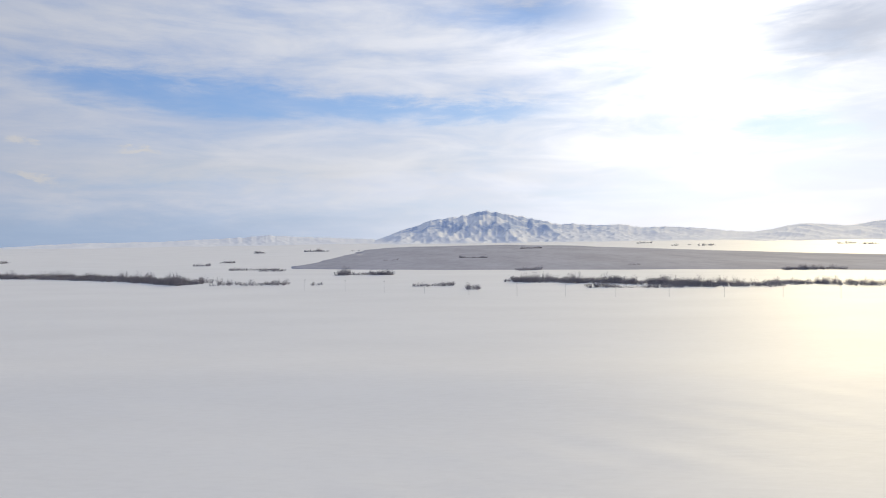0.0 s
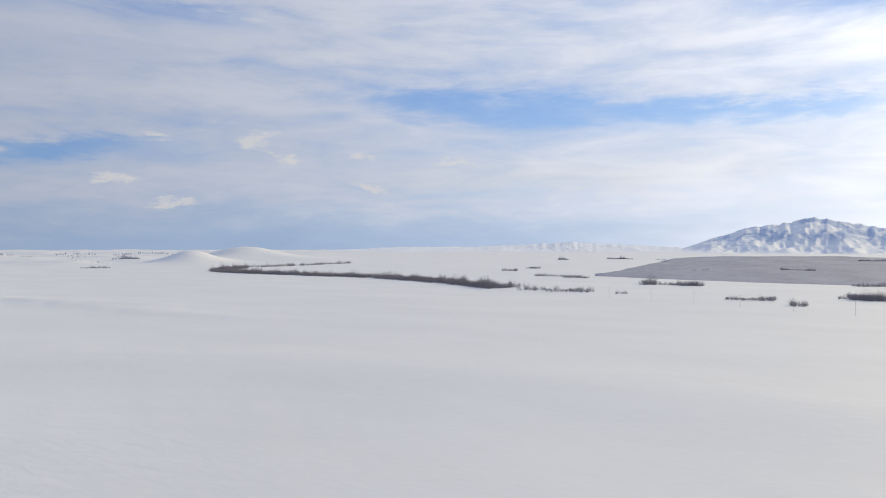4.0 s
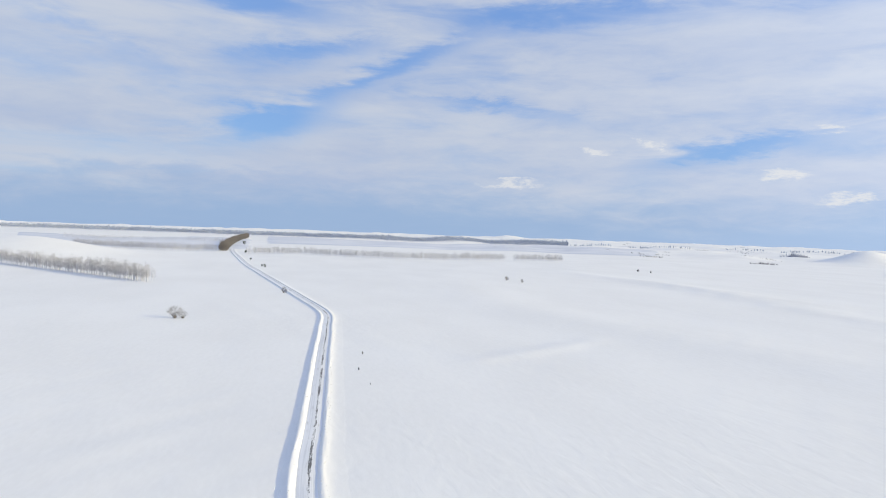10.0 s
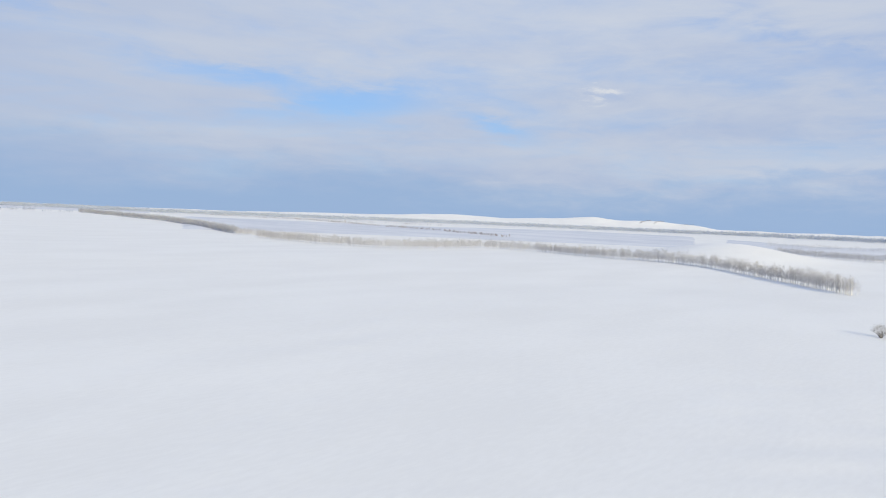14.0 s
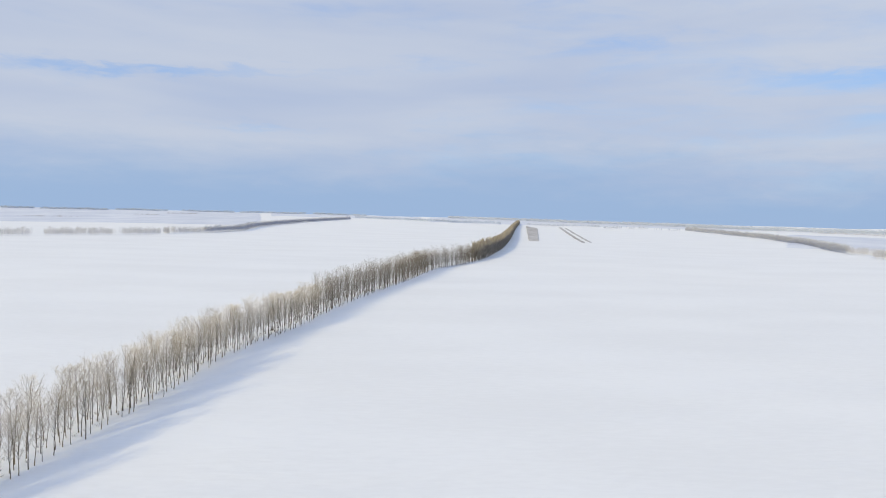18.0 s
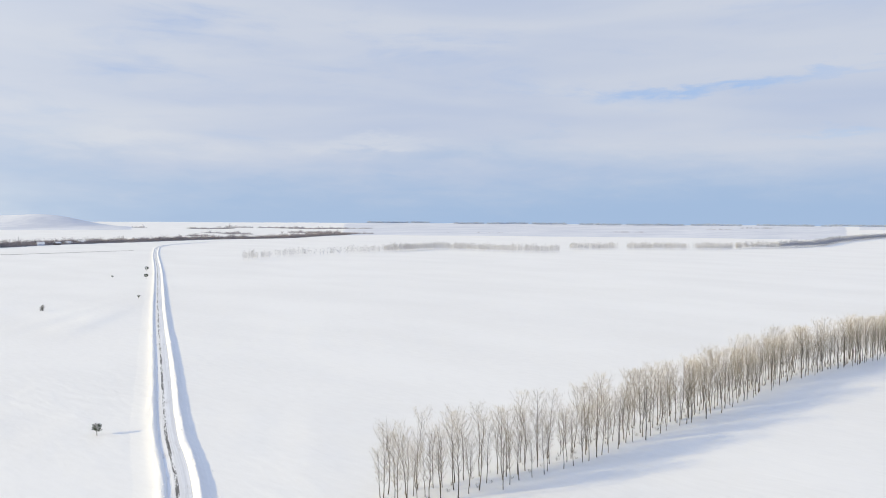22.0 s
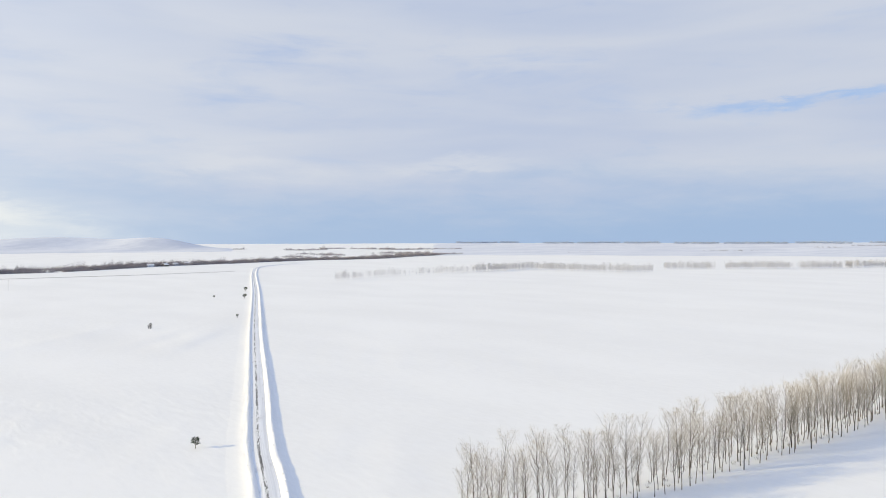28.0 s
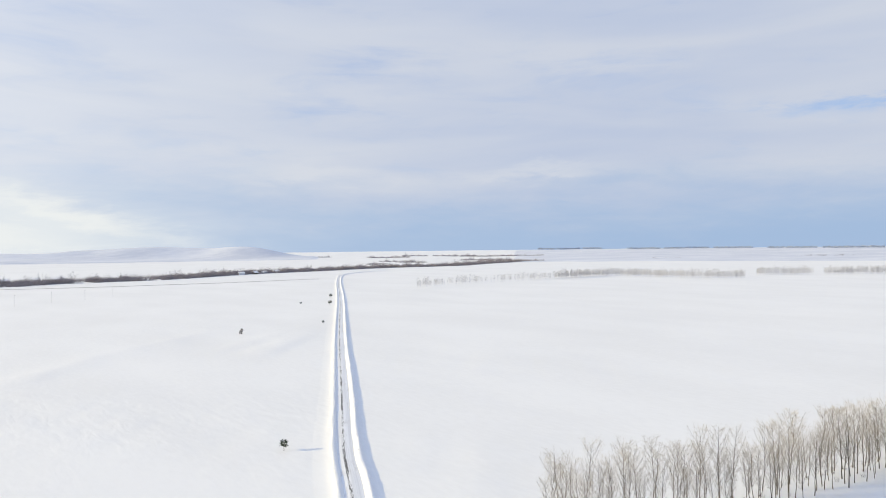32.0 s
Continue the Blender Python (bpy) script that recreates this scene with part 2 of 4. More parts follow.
def snow_material(name, lo=(0.795, 0.785, 0.757), hi=(0.845, 0.836, 0.806), grain=1.0, relief=0.05):
    m, n, b = material(name)
    p = n.add("NewGeometry").outputs["Position"]
    wide = n.noise(n.mapped(p, (0.010, 0.022, 0.01), 18), 1.0, 4.0, 0.55)
    fine = n.noise(n.mapped(p, (0.25, 0.8, 0.5), 25), 1.0, 5.0, 0.6)
    tiny = n.noise(p, 2.2 * grain, 4.0, 0.6)
    f = n.math("ADD", n.math("MULTIPLY", wide, 0.6), n.math("MULTIPLY", fine, 0.4))
    n.t.links.new(n.mix(n.step(f, 0.35, 0.65), lo, hi), b.inputs["Base Color"])
    b.inputs["Roughness"].default_value = 0.74
    b.inputs["Specular IOR Level"].default_value = 0.72
    # old drifts, broken by the wind, with smooth fields between them
    drift = n.noise(n.mapped(p, (0.012, 0.034, 0.012), 62), 1.0, 2.5, 0.4, 0.7)
    scour = n.noise(n.mapped(p, (0.10, 0.26, 0.2), -20), 1.0, 3.0, 0.5, 0.6)
    where = n.step(n.noise(n.mapped(p, (0.008, 0.008, 0.008)), 1.0, 3.0, 0.55), 0.42, 0.66)
    h = n.math("ADD", n.math("MULTIPLY", drift, 0.22), n.math("MULTIPLY", n.math("MULTIPLY", scour, where), 0.13))
    h = n.math("ADD", h, n.math("MULTIPLY", n.math("ADD", n.math("MULTIPLY", fine, 1.2), tiny), relief * 0.26))
    bump = n.add("Bump", {"Height": h, "Strength": 1.0, "Distance": 1.0})
    n.t.links.new(bump.outputs[0], b.inputs["Normal"])
    return m


def plain_material(name, lo, hi, scale=2.0, rough=0.85, bump=0.3, dist=0.03, stretch=(1, 1, 1), per_object=0.0, per_piece=0.0):
    m, n, b = material(name)
    p = n.mapped(n.add("NewGeometry").outputs["Position"], stretch)
    a, c = n.noise(p, scale, 5.0, 0.6), n.noise(p, scale * 7.0, 3.0, 0.6)
    f = n.math("ADD", n.math("MULTIPLY", a, 0.65), n.math("MULTIPLY", c, 0.35))
    if per_object:
        r = n.add("ObjectInfo").outputs["Random"]
        f = n.math("ADD", f, n.math("MULTIPLY", n.math("SUBTRACT", r, 0.5), per_object))
    if per_piece:
        r = n.add("NewGeometry").outputs["Random Per Island"]
        f = n.math("ADD", f, n.math("MULTIPLY", n.math("SUBTRACT", r, 0.5), per_piece))
    n.t.links.new(n.mix(n.step(f, 0.3, 0.7), lo, hi), b.inputs["Base Color"])
    b.inputs["Roughness"].default_value = rough
    b.inputs["Specular IOR Level"].default_value = 0.2
    bm_ = n.add("Bump", {"Height": c, "Strength": bump, "Distance": dist})
    n.t.links.new(bm_.outputs[0], b.inputs["Normal"])
    return m


SNOW = snow_material("snow")
BANK_SNOW = snow_material("ploughed_snow", (0.81, 0.80, 0.78), (0.87, 0.858, 0.835), 2.5, 0.10)
BARK = plain_material("bark", (0.05, 0.042, 0.034), (0.17, 0.146, 0.118), 1.2, 0.9, 0.5, 0.02, (1, 1, 0.35), 0.2)
TWIG = plain_material("twigs", (0.40, 0.365, 0.31), (0.60, 0.55, 0.48), 0.6, 0.9, 0.0, 0.01, (1, 1, 1), 0.3)
FAR_BELT = plain_material("far_belt_twigs", (0.155, 0.14, 0.12), (0.28, 0.255, 0.22), 0.25, 0.9, 0.0, per_piece=0.7)
# thin snow on stubble; its blue-grey also paints distance haze and the hill's shade
HAZED_SNOW = plain_material("hazed_stubble_snow", (0.56, 0.585, 0.645), (0.74, 0.75, 0.775), 0.008, 0.9, 0.2, 0.05, (1, 0.35, 1))
BELT_TWIG = plain_material("belt_twigs", (0.215, 0.195, 0.165), (0.345, 0.315, 0.27), 0.25, 0.9, 0.0, per_piece=0.7)
WHITE_BARK = plain_material("white_bark", (0.42, 0.43, 0.47), (0.66, 0.67, 0.72), 0.8, 0.85, 0.0, per_piece=0.7)
GREY_TWIG = plain_material("grey_twigs", (0.25, 0.245, 0.26), (0.44, 0.435, 0.455), 0.25, 0.9, 0.0, per_piece=0.7)
PALE_WOOD = plain_material("pale_wood", (0.40, 0.42, 0.48), (0.74, 0.77, 0.84), 0.7, 0.9, 0.0, 0.01, (1, 1, 0.4))
DARK_WOOD = plain_material("dark_shrub_wood", (0.19, 0.175, 0.19), (0.37, 0.345, 0.365), 0.3, 0.9, 0.0, per_piece=0.7)
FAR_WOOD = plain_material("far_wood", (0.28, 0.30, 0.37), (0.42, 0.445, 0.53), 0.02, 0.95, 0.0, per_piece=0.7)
# both forest colours are lightened and blued to carry the haze
HAZED_FOREST = plain_material("forest", (0.29, 0.335, 0.44), (0.40, 0.45, 0.56), 0.01, 0.95, 0.0, per_piece=0.7)
DARK_HAZED_FOREST = plain_material("dark_hazed_forest", (0.28, 0.33, 0.44), (0.41, 0.465, 0.58), 0.01, 0.95, 0.0, per_piece=0.7)
BROWN_WOOD = plain_material("brown_wood", (0.145, 0.134, 0.128), (0.22, 0.205, 0.196), 0.1, 0.95, 0.0)
NEEDLES = plain_material("needles", (0.025, 0.04, 0.025), (0.06, 0.085, 0.05), 6.0, 0.8, 0.0)
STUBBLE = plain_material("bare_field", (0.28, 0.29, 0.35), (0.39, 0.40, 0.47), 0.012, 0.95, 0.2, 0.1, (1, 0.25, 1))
EARTH = plain_material("frozen_earth", (0.30, 0.27, 0.24), (0.62, 0.60, 0.58), 0.05, 0.95, 0.2, 0.1, (1, 0.2, 1))
CONCRETE = plain_material("concrete", (0.5, 0.5, 0.5), (0.66, 0.65, 0.64), 2.0, 0.9)
STEEL = plain_material("steel", (0.10, 0.10, 0.10), (0.2, 0.2, 0.2), 4.0, 0.6)


def road_material():
    """Packed snow with scraped wheel tracks and a dark worn strip."""
    m, n, b = material("packed_snow_road")
    p = n.add("NewGeometry").outputs["Position"]
    u = n.add("Attribute", attribute_name="across").outputs["Fac"]
    v = n.add("Attribute", attribute_name="along").outputs["Fac"]
    uv = n.add("CombineXYZ", {0: u, 1: v, 2: 0.0}).outputs[0]
    lanes = n.noise(n.mapped(uv, (2.2, 0.02, 1)), 1.0, 4.0, 0.6)
    patch = n.noise(n.mapped(uv, (1.2, 0.16, 1)), 1.0, 4.0, 0.65)
    long_ = n.noise(n.mapped(uv, (0.0, 0.02, 1)), 1.0, 2.0, 0.5)
    base = n.mix(n.step(lanes, 0.35, 0.65), (0.70, 0.70, 0.70), (0.84, 0.84, 0.84))
    grime = n.mix(n.step(patch, 0.52, 0.85), base, (0.50, 0.48, 0.46))
    w = n.math("ADD", u, n.math("MULTIPLY", n.math("SUBTRACT", long_, 0.5), 0.7))
    rut = n.math("ABSOLUTE", n.math("SUBTRACT", w, 0.35))
    core = n.step(rut, 0.15, 0.75, 1.0, 0.0)
    broken = n.noise(n.mapped(uv, (1.1, 0.10, 1), 0, (5, 3, 0)), 1.0, 7.0, 0.75)
    bits = n.noise(n.mapped(uv, (3.0, 0.5, 1), 0, (1, 8, 0)), 1.0, 5.0, 0.7)
    dark = n.step(n.math("MULTIPLY", core, n.math("ADD", n.math("MULTIPLY", broken, 1.0), n.math("MULTIPLY", bits, 0.5))), 0.66, 0.82)
    n.t.links.new(n.mix(dark, grime, (0.11, 0.105, 0.10)), b.inputs["Base Color"])
    b.inputs["Roughness"].default_value = 0.6
    bump = n.add("Bump", {"Height": n.math("ADD", lanes, n.noise(p, 3.0, 4.0, 0.6)), "Strength": 0.4, "Distance": 0.05})
    n.t.links.new(bump.outputs[0], b.inputs["Normal"])
    return m


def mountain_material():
    m, n, b = material("hazy_snowy_rock")
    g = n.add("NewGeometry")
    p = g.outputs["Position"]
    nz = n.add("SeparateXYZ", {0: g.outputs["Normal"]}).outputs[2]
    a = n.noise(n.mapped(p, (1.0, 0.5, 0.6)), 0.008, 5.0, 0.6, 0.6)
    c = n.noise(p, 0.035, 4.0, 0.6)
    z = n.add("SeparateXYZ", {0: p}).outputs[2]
    # rock made paler and bluer than bare stone, to paint in distance haze
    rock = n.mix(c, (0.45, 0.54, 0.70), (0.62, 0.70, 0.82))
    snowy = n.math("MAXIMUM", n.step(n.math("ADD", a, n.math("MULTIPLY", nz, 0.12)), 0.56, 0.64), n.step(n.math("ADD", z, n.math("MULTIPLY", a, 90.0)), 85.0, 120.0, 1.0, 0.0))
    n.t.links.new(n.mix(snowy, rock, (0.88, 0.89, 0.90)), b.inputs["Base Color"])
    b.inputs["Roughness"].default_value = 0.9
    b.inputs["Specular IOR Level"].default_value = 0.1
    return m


ROAD = road_material()
HAZY_ROCK = mountain_material()


# ---- the lie of the land ----
def smooth(a, b, x):
    u = np.clip((x - a) / (b - a), 0, 1)
    return u * u * (3 - 2 * u)


def waves(x, y, length, seed, count=5):
    """Soft irregular swell of about that wavelength, from -1 to 1."""
    r = np.random.RandomState(seed)
    s = 0
    for _ in range(count):
        a, k, f = r.uniform(0, 6.283), 6.283 / (length * r.uniform(0.7, 1.5)), r.uniform(0, 6.283)
        s = s + np.sin(k * (x * math.cos(a) + y * math.sin(a)) + f)
    return s / count


# hills: bearing, distance, half width across, half depth, height
HILLS = [
    (249.0, 2600, 100, 58, 36), (255.3, 2650, 165, 60, 39), (262.5, 2700, 200, 70, 20), (270, 2800, 300, 200, 16),
    (42.2, 2000, 75, 90, 30), (39.0, 2050, 120, 140, 9), (46.2, 1700, 48, 70, 28),
    (107.7, 950, 62, 105, 19),
    (117.8, 4350, 130, 220, 46), (121.5, 4350, 150, 220, 28), (113.0, 4350, 150, 200, 36), (128.3, 4400, 240, 220, 30), (110.0, 4350, 60, 180, 12),
    (133.5, 4450, 260, 200, 14), (140, 4500, 300, 200, 10), (71.7, 4350, 70, 200, 18), (67.5, 4400, 200, 200, 6),
    (79.0, 4500, 220, 160, 4), (86.0, 4500, 240, 160, 5), (91.5, 4500, 180, 160, 5), (96.5, 4500, 200, 160, 4), (60.0, 4500, 200, 200, 5),
    (53.0, 4500, 260, 200, 4), (44.0, 4500, 300, 220, 2),
]


# wind drifts: two ends of the crest, half width, height
DRIFTS = [(252, -104, 300, -148, 5.0, 0.34), (270, -98, 316, -146, 3.5, 0.22), (283, -54, 336, -115, 4.5, 0.36), (240, -20, 283, -54, 5.0, 0.3), (-719, 300, -400, 345, 14.0, 1.6), (-560, 330, -260, 300, 12.0, 0.9), (-255, 120, -215, 60, 4.0, 0.4)]


# the line of the tree row: distance southward and easting
BELT_Y = (60, 67, 80, 92, 106, 123, 160, 200, 241, 312, 410, 513, 600)
BELT_X = (64, 62, 57.5, 54, 51, 49, 44, 40, 29, 15, -11, -36, -74)


def terrain(x, y):
    x, y = np.asarray(x, float), np.asarray(y, float)
    r = np.hypot(x, y)
    z = (10.0 + 5.0 * (x * 0.34 - y * 0.94) / np.maximum(r, 1.0)) * smooth(900, 4900, r)
    z = z + waves(x, y, 420, 3) * 0.8 * smooth(60, 500, r) + waves(x, y, 150, 4) * 0.36 * smooth(30, 200, r)
    z = z + waves(x * 0.5 + y * 0.2, y * 1.2 - x * 0.4, 34, 6, 7) * 0.05 * (1 - smooth(400, 1200, r))
    z = z + (waves(x, y, 700, 8) + 0.6 * waves(x, y, 260, 9)) * 2.6 * smooth(1700, 4000, r)
    z = z + waves(x, y, 130, 12, 7) * 1.4 * smooth(1500, 2600, r)
    z = z + waves(x * 0.8 + y * 0.5, y * 1.3 - x * 0.5, 17, 14, 7) * 0.13 * np.clip(waves(x, y, 120, 15) * 2.0, 0, 1) * (1 - smooth(300, 700, r))
    west = way(74.0)
    toward = smooth(0.45, 0.85, (x * west.x + y * west.y) / np.maximum(r, 1.0))
    z = z + (np.clip(waves(x, y, 520, 41) + 0.15, 0, 1) * 5 + np.clip(waves(x, y, 190, 42, 6), 0, 1) * 5) * toward * smooth(2900, 4200, r)
    for az, dist, across, deep, high in HILLS:
        d = way(az)
        u, v = x * d.x + y * d.y - dist, x * d.y - y * d.x
        z = z + high * np.exp(-0.5 * ((u / deep) ** 2 + (v / across) ** 2))
    for ax, ay, bx, by, wide, high in DRIFTS:
        ll = (bx - ax) ** 2 + (by - ay) ** 2
        t = np.clip(((x - ax) * (bx - ax) + (y - ay) * (by - ay)) / ll, 0, 1)
        off = np.hypot(x - ax - t * (bx - ax), y - ay - t * (by - ay)) + waves(x, y, 22, 47) * min(wide, 5.0) * 0.9
        z = z + high * np.exp(-0.5 * (off / wide) ** 2) * (0.55 + 0.45 * np.sin(math.pi * t))
    # the rolling country to the north-west
    d = way(60.0)
    fold = smooth(0.86, 0.97, (x * d.x + y * d.y) / np.maximum(r, 1.0)) * smooth(1300, 1900, r) * (1 - smooth(3600, 4300, r))
    z = z + fold * (np.clip(waves(x, y, 260, 71, 6) * 1.6, -0.6, 1) * 5.0 + waves(x, y, 110, 72, 6) * 2.2)
    # wind-combed snow in the lee of the tree row
    lee = np.interp(-y, BELT_Y, BELT_X) - x
    where = smooth(-2, 5, lee) * (1 - smooth(16, 44, lee)) * smooth(60, 80, -y) * (1 - smooth(330, 520, -y))
    c, a = x * 0.89 - y * 0.46, x * 0.46 + y * 0.89
    z = z + where * (waves(c, a * 0.10, 5.5, 81, 7) * 0.16 + waves(c, a * 0.2, 15.0, 82, 6) * 0.22)
    # wind-packed ridge across the field and hollows beside it
    ax, ay, bx, by = -330.0, 150.0, -40.0, 190.0
    t = np.clip(((x - ax) * (bx - ax) + (y - ay) * (by - ay)) / ((bx - ax) ** 2 + (by - ay) ** 2), -0.3, 1.5)
    off = (y - ay - t * (by - ay)) + 18 * np.sin(x * 0.012)
    z = z + 1.1 * np.exp(-0.5 * (off / 22.0) ** 2) * smooth(-700, -300, x) * (1 - smooth(0, 250, x))
    return z


def ground_z(x, y):
    return float(terrain(x, y))


def mesh_object(name, verts, faces, mat, soft=True):
    me = bpy.data.meshes.new(name)
    me.from_pydata(verts if isinstance(verts, list) else verts.tolist(), [], faces if isinstance(faces, list) else faces.tolist())
    me.materials.append(mat)
    if soft:
        me.polygons.foreach_set("use_smooth", [True] * len(me.polygons))
    me.update()
    return new(name, me)


def grid_faces(rows, cols, closed=False):
    i, j = np.meshgrid(np.arange(rows - 1), np.arange(cols if closed else cols - 1), indexing="ij")
    k = (j + 1) % cols
    return np.stack([i * cols + j, i * cols + k, (i + 1) * cols + k, (i + 1) * cols + j], -1).reshape(-1, 4)


def build_ground():
    rings = np.concatenate([np.linspace(2, 60, 14)[:-1], np.geomspace(60, 4950, 330)])
    a = np.linspace(0, 2 * np.pi, 1440, endpoint=False)
    R, A = np.meshgrid(rings, a, indexing="ij")
    x, y = R * np.cos(A), R * np.sin(A)
    verts = np.stack([x, y, terrain(x, y)], -1).reshape(-1, 3)
    faces = grid_faces(len(rings), len(a), True).tolist()
    faces.append(list(range(len(a)))[::-1])
    ob = mesh_object("ground", verts, faces, SNOW)
    tagged(ob, "wide snow-covered steppe with soft wind drifts and low hills", "snow field", kind="structure")


build_ground()


def patch(name, corners, lift, mat, label, category, cell=20.0):
    """A field of another cover, draped on the ground. corners: two rails of points, near and far."""
    near, far = (np.array(c, float) for c in corners)
    n = 60
    t = np.linspace(0, 1, n)

    def rail(p):
        s = np.concatenate([[0], np.cumsum(np.hypot(*np.diff(p, axis=0).T))])
        return np.stack([np.interp(t * s[-1], s, p[:, k]) for k in (0, 1)], -1)
    a, b = rail(near), rail(far)
    m = 40
    w = np.linspace(0, 1, m)[:, None, None]
    g = a[None] * (1 - w) + b[None] * w
    jig = np.stack([waves(g[..., 0], g[..., 1], 70, 21), waves(g[..., 0], g[..., 1], 70, 22)], -1) * cell * 0.4
    g = g + jig
    i, j = np.meshgrid(np.arange(m) / (m - 1), np.arange(n) / (n - 1), indexing="ij")
    rim = np.minimum(np.minimum(i, 1 - i) * m, np.minimum(j, 1 - j) * n)
    z = terrain(g[..., 0], g[..., 1]) + np.where(rim < 0.5, -0.6, lift)
    ob = mesh_object(name, np.concatenate([g, z[..., None]], -1).reshape(-1, 3), grid_faces(m, n), mat)
    return tagged(ob, label, category, kind="structure")


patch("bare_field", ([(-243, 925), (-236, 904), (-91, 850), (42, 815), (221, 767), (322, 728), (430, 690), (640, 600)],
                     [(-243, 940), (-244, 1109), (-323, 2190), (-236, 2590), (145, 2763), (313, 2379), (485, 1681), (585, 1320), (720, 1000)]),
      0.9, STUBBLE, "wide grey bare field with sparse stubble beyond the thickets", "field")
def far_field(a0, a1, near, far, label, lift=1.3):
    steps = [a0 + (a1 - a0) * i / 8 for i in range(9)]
    patch("hazed_field", ([tuple(way(a).xy * near) for a in steps], [tuple(way(a).xy * (far + 150 * math.sin(i))) for i, a in enumerate(steps)]), lift, HAZED_SNOW, label, "field")


# sheets laid over far snow, their blue-grey standing in for haze
far_field(92.0, 108.0, 1180, 1900, "field with stubble under thin snow, greyed further for haze")
far_field(110.0, 150.0, 1250, 2250, "field with stubble under thin snow beyond a tree row, greyed further for haze")
far_field(60.0, 91.0, 1550, 2250, "snow field before the hills, tinted grey for haze")
far_field(152.0, 177.0, 2750, 4650, "far snow plain tinted grey for haze")
far_field(190.0, 228.0, 1700, 4700, "far snow plain beyond the tree rows, tinted grey for haze")
# this sheet darkens the hill by colour in place of cloud shade
far_field(243.5, 276.0, 2330, 2800, "low snowy hill with shade put into its colour", 3.0)
far_field(177.5, 189.5, 3300, 4700, "far stretch of the snow plain tinted grey for haze")
patch("bare_strip", ([(-222, -1111), (-237, -1104)], [(-474, -2455), (-436, -2077)]), 1.6, EARTH, "narrow strip of bare ploughed soil in the snow", "field", 4.0)
patch("wheel_track", ([(-298, -1069), (-303, -1069)], [(-556, -2317), (-566, -2317)]), 0.6, EARTH, "faint brown track across the snow field", "track", 3.0)
patch("wheel_track", ([(-318, -1100), (-322, -1100)], [(-560, -2250), (-566, -2250)]), 0.6, EARTH, "faint brown track across the snow field", "track", 3.0)


# ---- road with ploughed banks ----
def spline(points, step):
    """A smooth line through the points, at even steps."""
    p = [Vector((*q, 0)) for q in points]
    p = [p[0] * 2 - p[1]] + p + [p[-1] * 2 - p[-2]]
    out = []
    for a, b, c, d in zip(p, p[1:], p[2:], p[3:]):
        k = max(2, int((c - b).length / step))
        for i in range(k):
            t = i / k
            out.append(0.5 * (2 * b + (c - a) * t + (2 * a - 5 * b + 4 * c - d) * t * t + (3 * b - a - 3 * c + d) * t ** 3))
    out.append(p[-2])
    return np.array([(q.x, q.y) for q in out])


ROAD_LINE = [(-2165, -80), (-1626, -79), (-1212, -71), (-1018, -59), (-748, -32), (-539, -5), (-430, 9), (-343, 20), (-284, 17), (-225, 12), (-151, 6), (-114, 3), (-50, 1),
             (0, -8), (40, -29), (87, -56), (120, -72), (177, -102), (280, -156), (496, -271), (771, -415), (937, -510), (999, -572), (1058, -663)]


